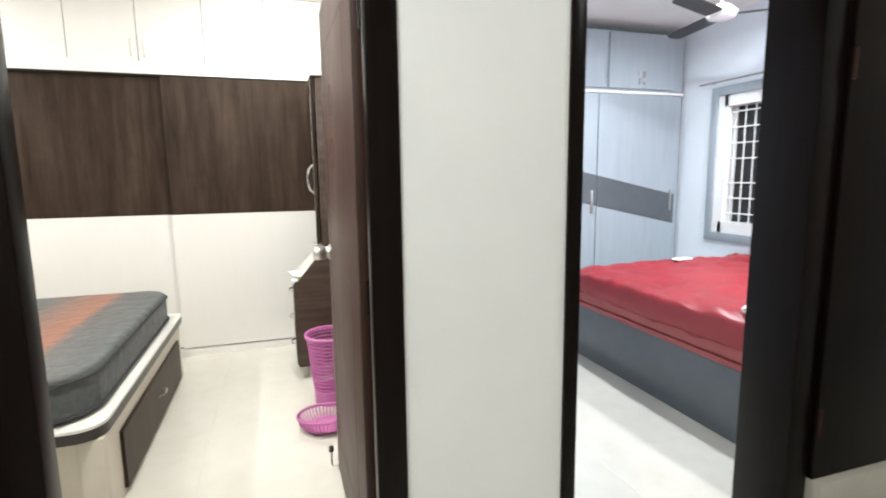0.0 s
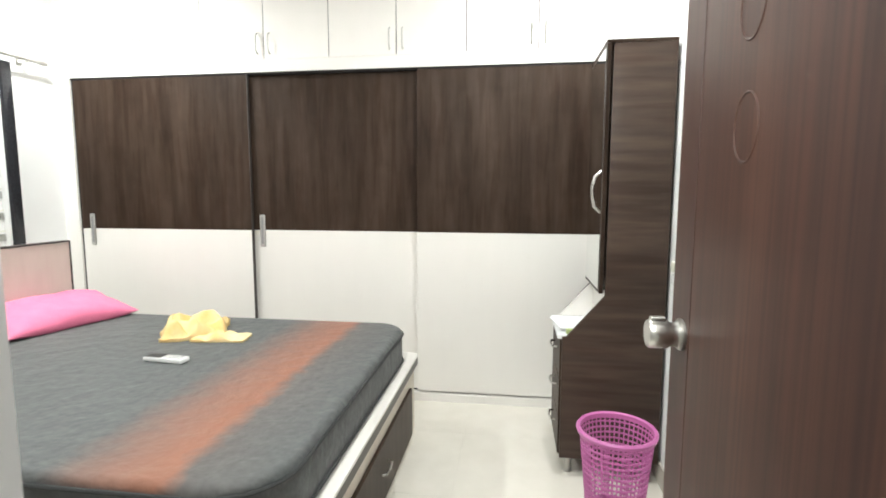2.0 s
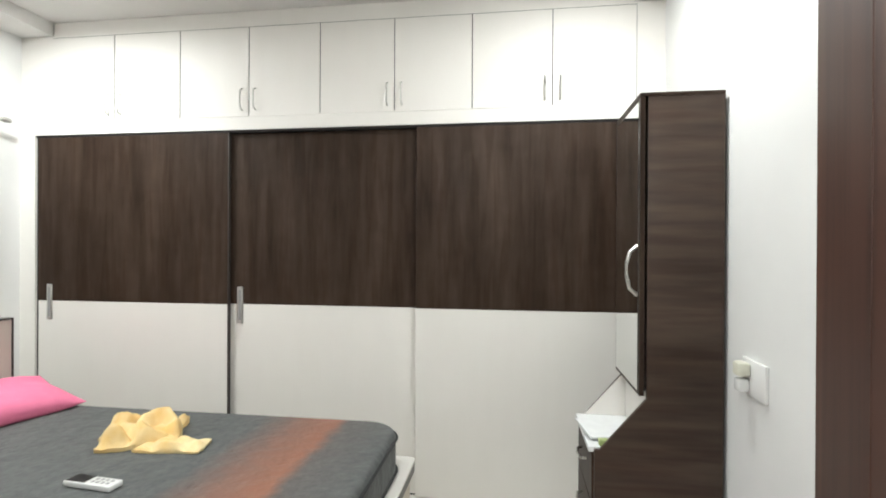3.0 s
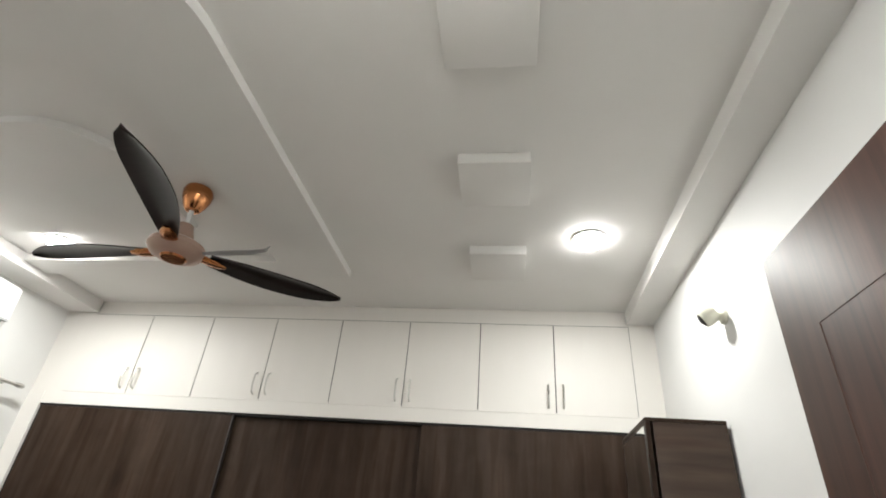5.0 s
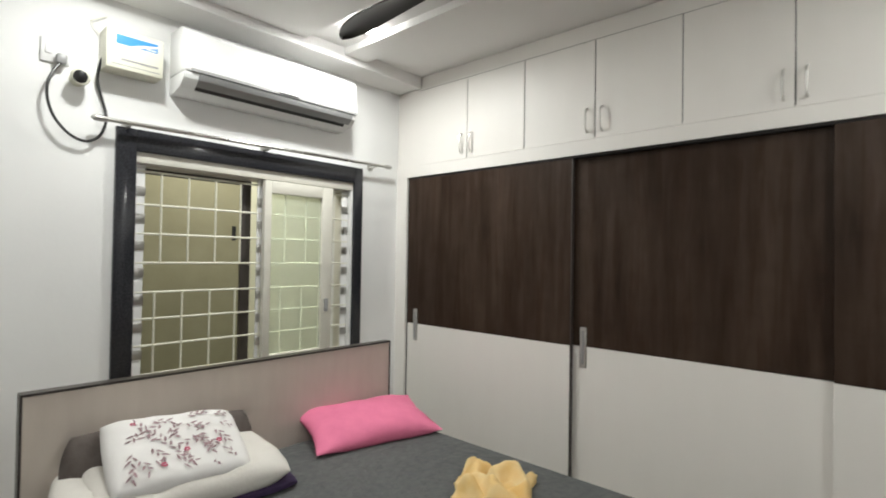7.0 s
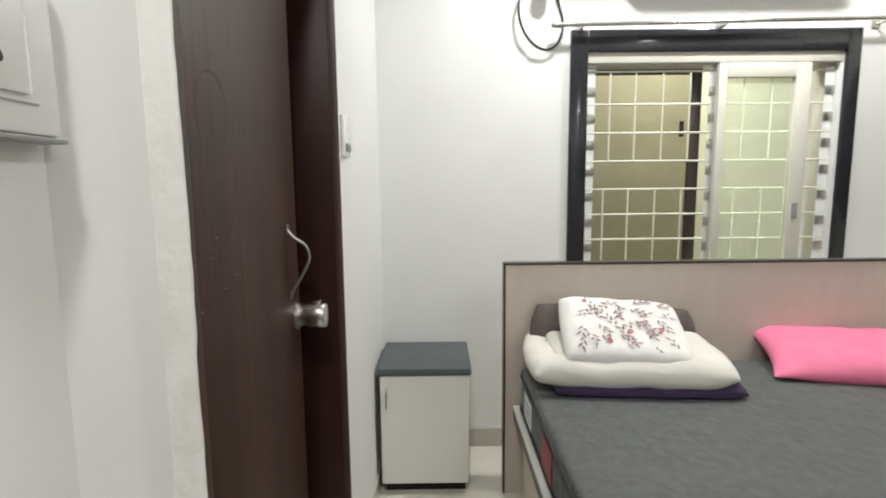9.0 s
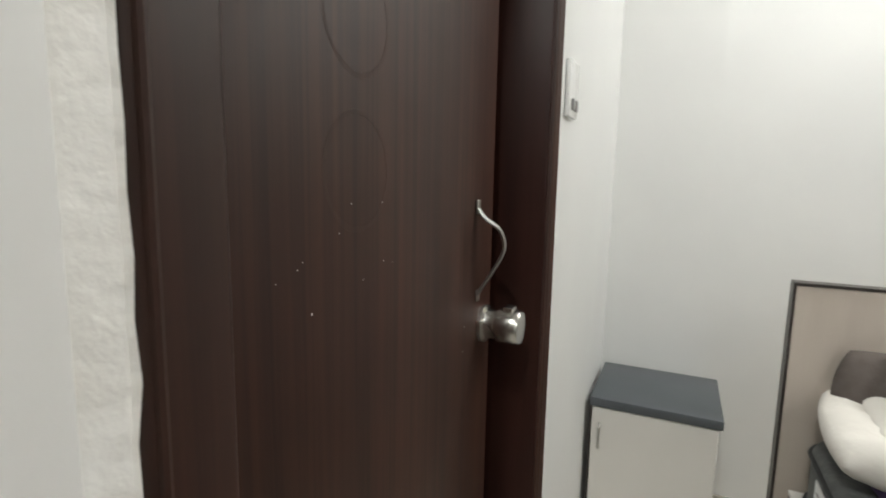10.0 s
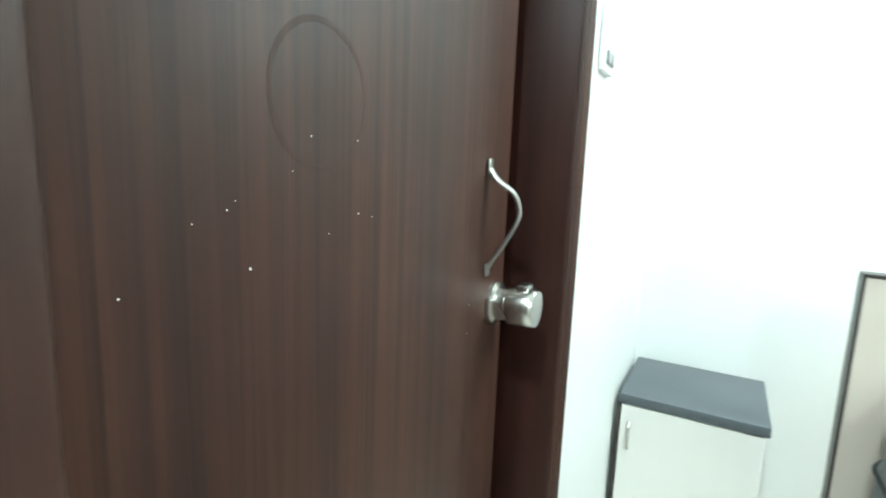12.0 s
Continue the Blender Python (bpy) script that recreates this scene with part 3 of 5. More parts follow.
def knob(parent, x, y, z, axis, sign, grow=1.0):
    """A cylindrical steel door knob with a rose and a thumb-turn cap."""
    prof = [(0.034, 0.0), (0.034, 0.006), (0.027, 0.010), (0.025, 0.020), (0.027, 0.026), (0.031, 0.032), (0.031, 0.066), (0.028, 0.071), (0.010, 0.072)]
    prof = [(r * grow, sign * h * grow) for r, h in prof]
    k = part("door_knob", lathe(prof, (x, y, z), axis, 28), "chrome", parent, "cylindrical steel door knob")
    s = sign * 0.05 * grow
    cap = box(-0.016, 0.016, -0.010, 0.010, 0.026 * grow, 0.037 * grow, 0.003)
    at = (x + s, y, z) if axis == "x" else (x, y + s, z)
    bmesh.ops.translate(cap, vec=at, verts=cap.verts)
    part("thumb_turn", cap, "chrome", k)


def oval(cx, cz, w, h, r, put, n=28):
    return tube([put(cx + w / 2 * math.cos(2 * math.pi * i / n), cz + h / 2 * math.sin(2 * math.pi * i / n)) for i in range(n)], r, 6, True)


# ---- entry door, open into the bedroom ----
def entry_door():
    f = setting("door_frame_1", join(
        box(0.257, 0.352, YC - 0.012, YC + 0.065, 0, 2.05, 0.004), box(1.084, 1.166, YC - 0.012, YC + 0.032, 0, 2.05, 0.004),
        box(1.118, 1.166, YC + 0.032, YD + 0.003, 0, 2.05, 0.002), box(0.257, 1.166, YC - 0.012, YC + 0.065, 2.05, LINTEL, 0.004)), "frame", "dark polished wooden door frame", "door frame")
    d = thing("door_1", (1.105, 1.55, 0), "open dark red-brown panelled wooden door", "door", kind="structure")
    part("leaf", box(1.072, 1.107, 1.528, 2.40, 0.012, DOOR_TOP, 0.003), "door", d)
    part("panel_moulding", tube([(1.0732, y, z) for y, z in ((1.70, 0.22), (2.285, 0.22), (2.285, 1.85), (1.70, 1.85))], 0.0022, 6, True), "door", d)
    for zz in (1.44, 1.63):
        part("oval_moulding", oval(2.085, zz, 0.085, 0.11, 0.007, lambda a, c: (1.0774, a, c)), "door", d)
    knob(d, 1.072, 2.33, 1.035, "x", -1)
    for zz in (0.25, 1.02, 1.78):
        part("hinge", join(box(1.100, 1.1165, 1.508, 1.5275, zz - 0.05, zz + 0.05, 0.002), tube([(1.096, 1.515, zz - 0.05), (1.096, 1.515, zz + 0.05)], 0.006)), "frame", d, "dark steel hinge")


entry_door()


def smooth(pts, n=5):
    """More points along a rounded line through the given ones."""
    v = [Vector(p) for p in pts]
    v = [v[0] * 2 - v[1]] + v + [v[-1] * 2 - v[-2]]
    out = []
    for a, b, c, d in zip(v, v[1:], v[2:], v[3:]):
        for k in range(n):
            u = k / n
            out.append(0.5 * (2 * b + (c - a) * u + (2 * a - 5 * b + 4 * c - d) * u * u + (3 * b - a - 3 * c + d) * u ** 3))
    return out + [v[-2]]


def bath_door():
    f = thing("door_frame_2", (-0.8, 1.6, 0), "dark wooden bathroom door frame with beaded edges", "door frame", kind="structure")
    part("jamb", join(box(-1.265, -1.195, YC + 0.02, YS + 0.004, 0, 2.05, 0.006), box(-1.195, -1.156, YC + 0.02, YC + 0.115, 0, 2.05, 0.003)), "jamb", f)
    part("bead", join(*[tube([(bx, YS + 0.004, 0.0), (bx, YS + 0.004, 2.05)], br, 8) for bx, br in ((-1.207, 0.006), (-1.224, 0.008), (-1.243, 0.006), (-1.258, 0.006))]), "door", f, "reddish brown beaded edge")
    part("jamb", join(box(-0.402, -0.334, YC + 0.02, 1.637, 0, 2.05, 0.007, 3), box(-0.4405, -0.402, YC + 0.02, YC + 0.115, 0, 2.05, 0.003)), "door", f)
    part("bead", tube([(-0.346, 1.637, 0.0), (-0.346, 1.637, 2.05)], 0.004, 8), "door", f)
    part("head", box(-1.265, -0.340, YC + 0.02, YS + 0.006, 2.05, LINTEL, 0.006), "jamb", f)
    d = thing("door_2", (-0.79, 1.53, 0), "closed dark red-brown bathroom door with a slim bent pull handle", "door", kind="structure")
    # dark filler painting the shade between leaf and jamb
    part("edge_gap_shade", box(-1.1550, -1.1310, 1.518, 1.5330, 0.012, DOOR_TOP + 0.025), "gap", d)
    part("leaf", box(-1.1300, -0.4045, 1.518, 1.553, 0.012, DOOR_TOP + 0.025, 0.003), "door", d)
    for cz in (1.335, 1.51):
        part("oval_moulding", oval(-0.662, cz, 0.127, 0.135, 0.006, lambda a, c: (a, 1.5480, c), 40), "door", d)
    knob(d, -1.092, 1.553, 1.046, "y", 1, 1.1)
    pull = smooth([(-1.042, 1.556, 1.276), (-1.044, 1.570, 1.258), (-1.058, 1.592, 1.238), (-1.066, 1.600, 1.212), (-1.064, 1.597, 1.190), (-1.058, 1.580, 1.155), (-1.052, 1.564, 1.128), (-1.050, 1.556, 1.112)])
    p = part("pull_handle", tube(pull, 0.0078, 10, flat=0.5), "alu", d, "slim bent metal pull handle")
    part("handle_foot", join(box(-1.050, -1.034, 1.5535, 1.558, 1.266, 1.292, 0.002), box(-1.058, -1.042, 1.5535, 1.558, 1.100, 1.122, 0.002)), "alu", p)

    # flecks of white paint on the door skin: x, z, radius
    SPECKS = ((-0.555, 1.235, 0.0008), (-0.525, 1.226, 0.0006), (-0.563, 1.242, 0.0005), (-0.576, 1.185, 0.0014), (-0.671, 1.206, 0.0006), (-0.716, 1.223, 0.0008), (-0.994, 1.063, 0.0010), (-0.99, 1.017, 0.0010), (-0.647, 1.298, 0.0007), (-0.471, 1.181, 0.0009), (-0.739, 1.218, 0.0004), (-0.713, 1.298, 0.0007), (-0.624, 1.266, 0.0005))
    rnd = random.Random(3)
    for sx, sz, r in SPECKS:
        part("paint_speck", prism([(sx + r * math.cos(a) * rnd.uniform(0.7, 1.3), sz + r * math.sin(a)) for a in (0, 1, 2, 3, 4, 5)], 1.5531, 1.5536, "y"), "plastic", d)


bath_door()


def blue_door():
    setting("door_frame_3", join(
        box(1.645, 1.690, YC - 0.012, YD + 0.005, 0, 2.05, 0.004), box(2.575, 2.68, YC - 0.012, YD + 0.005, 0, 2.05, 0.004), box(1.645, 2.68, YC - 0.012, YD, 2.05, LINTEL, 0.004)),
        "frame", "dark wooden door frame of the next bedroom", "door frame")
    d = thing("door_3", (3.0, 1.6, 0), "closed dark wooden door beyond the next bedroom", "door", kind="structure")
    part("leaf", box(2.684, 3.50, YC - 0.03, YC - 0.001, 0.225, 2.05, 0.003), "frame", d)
    part("step", box(2.684, 3.58, YC - 0.06, YC - 0.001, 0.0, 0.2245, 0.004), "skirt", d, "beige stone step under the door")
    for zz in (0.45, 1.70):
        part("hinge", tube([(2.690, YC - 0.034, zz - 0.05), (2.690, YC - 0.034, zz + 0.05)], 0.007, 10), "jamb", d, "dark steel hinge")


blue_door()


# ---- dresser ----
def dresser():
    d = thing("dresser", (1.15, 3.75, 0), "dark wood dressing unit with a mirror door and low drawers", "dresser")
    prof = [(0.945, 0.09), (1.392, 0.09), (1.392, 1.978), (1.128, 1.978), (1.128, 0.872), (0.962, 0.676), (0.945, 0.676)]
    part("side_panel", prism(prof, 3.54, 3.558, "y", 0.001), "wengeh", d)
    part("side_panel", prism(prof, 3.945, 3.963, "y", 0.001), "wengeh", d)
    part("tower", box(1.150, 1.390, 3.559, 3.944, 0.70, 1.976), "wengeh", d)
    part("top_panel", box(1.100, 1.392, 3.538, 3.965, 1.9785, 1.992, 0.001, 1), "wenge", d)
    door = part("mirror_door", box(1.100, 1.118, 3.538, 3.965, 0.885, 1.977, 0.001, 1), "wenge", d, "tall dark-framed mirror door")
    part("mirror", box(1.0975, 1.0998, 3.556, 3.948, 0.90, 1.962), "mirror", door, "tall mirror glass")
    part("handle", tube([(1.098, 3.563, 1.25), (1.070, 3.563, 1.275), (1.058, 3.563, 1.33), (1.058, 3.563, 1.36), (1.070, 3.563, 1.41), (1.098, 3.563, 1.435)], 0.0065), "chrome", door)
    part("body", box(0.955, 1.385, 3.559, 3.944, 0.09, 0.66), "wengeh", d)
    part("niche_panel", box(1.138, 1.1495, 3.560, 3.943, 0.684, 0.885), "white", d, "white back of the open niche")
    part("niche_side", prism([(0.965, 0.684), (1.137, 0.684), (1.137, 0.885), (1.130, 0.872)], 3.938, 3.9445, "y"), "white", d)
    part("tabletop", box(0.925, 1.149, 3.559, 3.944, 0.662, 0.682, 0.002, 1), "paper", d, "white laminate dressing top")
    for z0, z1 in ((0.10, 0.28), (0.286, 0.466), (0.472, 0.655)):
        w = part("drawer", box(0.937, 0.9545, 3.562, 3.942, z0, z1, 0.0015, 1), "wenge", d)
        zm = (z0 + z1) / 2 + 0.02
        part("handle", tube([(0.937, 3.69, zm), (0.915, 3.70, zm), (0.908, 3.75, zm), (0.915, 3.80, zm), (0.937, 3.81, zm)], 0.005), "chrome", w)
    for fx, fy in ((0.99, 3.60), (1.34, 3.60), (0.99, 3.90), (1.34, 3.90)):
        part("foot", lathe([(0.024, 0.0), (0.024, 0.004), (0.018, 0.008), (0.018, 0.0895)], (fx, fy, 0), "z", 16), "alu", d, "short metal foot")


dresser()


# ---- bedside cabinet ----
def bedside_cabinet():
    c = thing("bedside_cabinet", (-2.1, 1.86, 0), "small white bedside cabinet with a dark grey top", "cabinet")
    part("body", box(-2.280, -1.926, 1.662, 2.055, 0.05, 0.560, 0.002, 1), "white", c)
    # plinth takes the painted shade colour of the recess under the cabinet
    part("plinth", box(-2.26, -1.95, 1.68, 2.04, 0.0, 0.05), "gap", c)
    part("edge", box(-1.930, -1.909, 1.657, 1.6635, 0.05, 0.560), "darkedge", c)
    dd = part("cabinet_door", box(-1.9255, -1.909, 1.665, 2.055, 0.055, 0.557, 0.002, 1), "white", c)
    part("handle", tube([(-1.909, 1.692, 0.41), (-1.890, 1.692, 0.42), (-1.888, 1.692, 0.455), (-1.890, 1.692, 0.49), (-1.909, 1.692, 0.50)], 0.005), "chrome", dd)
    part("top", box(-2.286, -1.900, 1.655, 2.066, 0.561, 0.594, 0.005), "slate", c, "dark grey laminate top")


bedside_cabinet()


# ---- window ----
GY0, GY1, GZ0, GZ1 = 2.578, 3.990, 0.86, 2.12


def window_west():
    w = thing("window_1", (XW, 3.27, GZ0), "black granite-framed sliding window with a silver grille", "window", kind="structure")
    x0, x1 = XW - 0.02, XW + 0.022
    part("window_frame", join(
        box(x0, x1, GY0, GY0 + 0.085, GZ0, GZ1, 0.003), box(x0, x1, GY1 - 0.065, GY1, GZ0, GZ1, 0.003),
        box(x0, x1, GY0 + 0.085, GY1 - 0.065, GZ1 - 0.10, GZ1, 0.003), box(x0, x1 + 0.05, GY0, GY1, GZ0 - 0.04, GZ0, 0.003)), "granite", w, "polished black granite surround")
    a, b = GY0 + 0.085, GY1 - 0.065
    zt, zb = GZ1 - 0.10, GZ0
    fx0, fx1 = XW - 0.13, XW - 0.06
    part("reveal", join(box(XW - 0.2, x0, a - 0.02, a, zb, zt), box(XW - 0.2, x0, b, b + 0.02, zb, zt)), "upvc", w)
    part("outer_frame", join(
        box(fx0, fx1, a, a + 0.045, zb, zt, 0.004), box(fx0, fx1, b - 0.045, b, zb, zt, 0.004), box(fx0, XW - 0.028, a + 0.045, b - 0.045, zt - 0.06, zt, 0.004), box(XW - 0.028, XW + 0.004, a, b, zt - 0.052, zt - 0.001, 0.003),
        box(fx0, fx1, a + 0.045, b - 0.045, zb, zb + 0.05, 0.004)), "upvc", w, "off-white sliding window frame")
    mid = (a + b) / 2 + 0.02
    sx0, sx1, sy0, sy1 = XW - 0.026, XW + 0.010, mid - 0.004, b - 0.160
    s = part("sash", join(
        box(sx0, sx1, sy0, sy0 + 0.042, zb + 0.05, zt - 0.055, 0.004), box(sx0, sx1, sy1 - 0.075, sy1, zb + 0.05, zt - 0.055, 0.004),
        box(sx0, sx1, sy0 + 0.042, sy1 - 0.075, zt - 0.125, zt - 0.055, 0.004), box(sx0, sx1, sy0 + 0.042, sy1 - 0.075, zb + 0.05, zb + 0.12, 0.004)),
        "upvc", w, "off-white sliding sash")
    pane = part("pane", box(sx0 + 0.014, sx0 + 0.019, sy0 + 0.042, sy1 - 0.075, zb + 0.12, zt - 0.125), "glass", s, "hazy pale green window pane")
    part("sash_lock", box(sx1, sx1 + 0.012, sy1 - 0.055, sy1 - 0.030, 1.20, 1.28, 0.004), "greyp", s, "grey sash lock")
    pane.visible_shadow = False
    part("mesh_sash", join(
        box(fx0 + 0.005, fx0 + 0.03, mid - 0.085, mid - 0.03, zb + 0.05, zt - 0.06, 0.003), box(fx0 + 0.005, fx0 + 0.03, a + 0.045, a + 0.06, zb + 0.05, zt - 0.06, 0.003),
        box(fx0 + 0.005, fx0 + 0.03, a + 0.06, mid - 0.085, zt - 0.085, zt - 0.06, 0.003)), "darkedge", w, "dark frame of the mesh shutter")
    part("latch", box(fx0 + 0.03, fx0 + 0.045, mid - 0.14, mid - 0.12, 1.62, 1.70, 0.003), "black", w)
    gx = XW - 0.035
    zs = [1.935, 1.776, 1.636, 1.496, 1.355, 1.227, 1.099, 0.96]
    for zz in zs:
        part("grille_bar", tube([(gx, a, zz), (gx, b, zz)], 0.0055, 8), "ivory", w)
    ys = [2.79, 2.918, 3.055, 3.19, 3.33, 3.46, 3.60, 3.72]
    for yy in ys:
        for lo, hi in ((1.496, 1.935), (0.88, 1.355)):
            dy = 0.0 if lo > 1 else -0.022
            part("grille_upright", tube([(gx + 0.003, yy + dy, lo), (gx + 0.003, yy + dy, hi)], 0.005, 8), "ivory", w)
    for yy in (a + 0.03, mid - 0.005, b - 0.04):
        part("grille_flat", box(gx - 0.004, gx + 0.004, yy - 0.022, yy + 0.022, zb, zt - 0.03, 0.001, 1), "plastic", w)
        for k in range(9):
            zz = 0.93 + k * 0.13
            part("grille_stud", box(gx + 0.004, gx + 0.010, yy - 0.024, yy + 0.024, zz - 0.022, zz + 0.022, 0.003), "alu", w)


window_west()
for x0, x1, y0, y1, z0, z1 in ((-3.75, -3.6, 1.2, 5.2, -0.4, 2.9), (-3.6, XW - 0.2, 1.2, 1.3, -0.4, 2.9), (-3.6, XW - 0.2, 5.1, 5.2, -0.4, 2.9),
                               (-3.75, XW - 0.2, 1.2, 5.2, 2.9, 3.0), (-3.75, XW - 0.2, 1.2, 5.2, -0.5, -0.4)):
    setting("shaft_wall", box(x0, x1, y0, y1, z0, z1), "outwall", "olive wall of the shaft outside the window", "wall")
# added backdrop, standing in for the brightness seen through the sash pane
setting("pane_backdrop", box(-3.6, -3.585, 3.86, 4.9, -0.4, 2.9), "outpale", "pale backdrop added outside to brighten the right window pane", "wall")


# ---- lamps in the ceiling ----
def ceiling_light(x, y, z, glow, r=0.066):
    c = thing("ceiling_light", (x, y, z), "small round recessed ceiling light, switched on", "ceiling light", "ceiling lights")
    part("rim", lathe([(r, 0.0), (r + 0.012, -0.001), (r + 0.014, -0.006), (r + 0.006, -0.009), (r, -0.004)], (x, y, z), "z", 32, False), "plastic", c)
    part("diffuser", lathe([(r, -0.002), (r, -0.016), (r * 0.94, -0.025), (r * 0.8, -0.030), (r * 0.4, -0.033), (0.002, -0.0335)], (x, y, z), "z", 32), glow, c, "glowing white diffuser")


# the two lamp_soft fittings are added in the corridor, out of view
for lx, ly, lz, glow in ((0.95, 3.51, CEIL, "lamp"), (-1.79, 3.55, CEIL, "lamp"), (0.35, 1.80, CEIL, "lamp"), (-1.79, 2.50, CEIL, "lamp"),
                         (0.28, 0.25, CEIL, "lamp_soft"), (2.6, 0.4, CEIL, "lamp_soft")):
    ceiling_light(lx, ly, lz, glow)

# ---- ceiling fan ----
def fan():
    cx, cy = -0.748, 3.12
    f = thing("ceiling_fan", (cx, cy, CEIL), "ceiling fan with dark blades, rose-gold motor and copper canopy", "ceiling fan")
    part("canopy", lathe([(0.012, -0.112), (0.030, -0.108), (0.045, -0.085), (0.058, -0.05), (0.062, -0.02), (0.055, -0.001)], (cx, cy, CEIL), "z", 32), "copper", f, "polished copper canopy")
    part("rod", tube([(cx, cy, 2.52), (cx, cy, 2.665)], 0.010, 12), "plastic", f)
    part("motor_neck", lathe([(0.052, 2.505), (0.048, 2.53), (0.036, 2.565), (0.032, 2.585), (0.012, 2.59)], (cx, cy, 0), "z", 32), "rose", f)
    part("motor", lathe([(0.030, 2.428), (0.070, 2.432), (0.098, 2.445), (0.112, 2.465), (0.108, 2.485), (0.085, 2.500), (0.040, 2.508)], (cx, cy, 0), "z", 40), "rose", f, "rose-gold motor housing")
    part("motor_cap", lathe([(0.01, 2.420), (0.045, 2.422), (0.052, 2.430)], (cx, cy, 0), "z", 32), "copper", f)
    for ang in (-71, 40, 175):
        r = Matrix.Translation((cx, cy, 2.462)) @ Matrix.Rotation(radians(ang), 4, "Z")
        bm = bmesh.new()
        rows = []
        n = 18
        for i in range(n + 1):
            u = i / n
            d = 0.13 + 0.59 * u
            w = 0.022 + 0.050 * math.sin(math.pi * (0.10 + 0.76 * u))
            if u > 0.72:
                w *= math.sqrt(max(0.0, 1 - ((u - 0.72) / 0.28) ** 2)) * 0.98 + 0.02
            sweep = 0.022 * math.sin(math.pi * u)
            tw = radians(-11 + 5 * u)
            row = []
            for k in range(7):
                s = -1 + 2 * k / 6
                y = sweep + s * w * math.cos(tw)
                z = s * w * math.sin(tw) + 0.012 * (1 - s * s) - 0.004 * u * u + 0.012 * u
                row.append((d, y, z))
            rows.append(row)
        for off in (0.0, 0.006):
            g = [[bm.verts.new(r @ Vector((p[0], p[1], p[2] + off))) for p in row] for row in rows]
            for i in range(n):
                for k in range(6):
                    bm.faces.new((g[i][k], g[i + 1][k], g[i + 1][k + 1], g[i][k + 1]))
        bm.verts.ensure_lookup_table()
        m = len(bm.verts) // 2
        rim = [i * 7 for i in range(n + 1)] + [n * 7 + k for k in range(1, 7)] + [i * 7 + 6 for i in range(n - 1, -1, -1)] + [k for k in range(5, 0, -1)]
        for a, b in zip(rim, rim[1:] + rim[:1]):
            bm.faces.new((bm.verts[a], bm.verts[b], bm.verts[m + b], bm.verts[m + a]))
        bmesh.ops.recalc_face_normals(bm, faces=bm.faces[:])
        blade = part("blade", bm, "blade", f, "glossy dark brown blade")
        br = bmesh.new()
        for pts in ([(0.07, 0, 0.004), (0.11, 0, 0.000), (0.16, 0.006, -0.004), (0.20, 0.012, -0.004)],):
            br = tube([r @ Vector(p) for p in pts], [0.026, 0.032, 0.030, 0.012], 12, flat=0.35)
        part("blade_holder", br, "copper", blade, "copper blade holder")
        if ang == 40:
            fin = [(0.09, -0.05, 0.0), (0.17, -0.12, 0.002), (0.25, -0.19, 0.005), (0.295, -0.228, 0.014), (0.308, -0.24, 0.034)]
            part("upswept_fin", tube([r @ Vector(p) for p in fin], [0.010, 0.020, 0.018, 0.012, 0.004], 10, flat=0.3), "greyp", blade, "grey upswept fin")


fan()


# ---- air conditioner, stabiliser, cable, cameras ----
def air_conditioner():
    a = thing("air_conditioner", (XW, 3.3, 2.29), "white wall-mounted split air conditioner above the window", "air conditioner")
    y0, y1 = 2.80, 3.80
    prof = [(XW, 2.62), (XW + 0.150, 2.615), (XW + 0.185, 2.59), (XW + 0.195, 2.42), (XW + 0.190, 2.40), (XW, 2.40)]
    part("casing", prism([(p, q) for p, q in prof], y0, y1, "y", 0.006), "plastic", a)
    low = [(XW, 2.399), (XW + 0.186, 2.399), (XW + 0.175, 2.37), (XW + 0.13, 2.333), (XW + 0.06, 2.316), (XW, 2.316)]
    part("lower_casing", prism(low, y0 + 0.002, y1 - 0.002, "y", 0.004), "plastic", a)
    flap = [(XW + 0.186, 2.397), (XW + 0.1905, 2.396), (XW + 0.1795, 2.368), (XW + 0.146, 2.342), (XW + 0.143, 2.346)]
    # white flap coloured grey, since it lies in shade below the front
    part("louvre", prism(flap, y0 + 0.07, y1 - 0.03, "y", 0.001), "palegrey", a, "air outlet flap, greyed for the shade under the casing")
    part("outlet_slot", prism([(XW + 0.142, 2.3445), (XW + 0.1455, 2.3420), (XW + 0.130, 2.329), (XW + 0.126, 2.333)], y0 + 0.07, y1 - 0.06, "y"), "black", a, "dark air slot")
    part("trim_strip", box(XW + 0.1905, XW + 0.1965, y0 + 0.03, y1 - 0.004, 2.400, 2.415, 0.001, 1), "greyp", a)
    part("display", box(XW + 0.194, XW + 0.1975, 3.28, 3.40, 2.402, 2.413, 0.001, 1), "black", a)
    part("badge", box(XW + 0.1955, XW + 0.1968, 3.30, 3.36, 2.440, 2.448), "greyp", a)


air_conditioner()


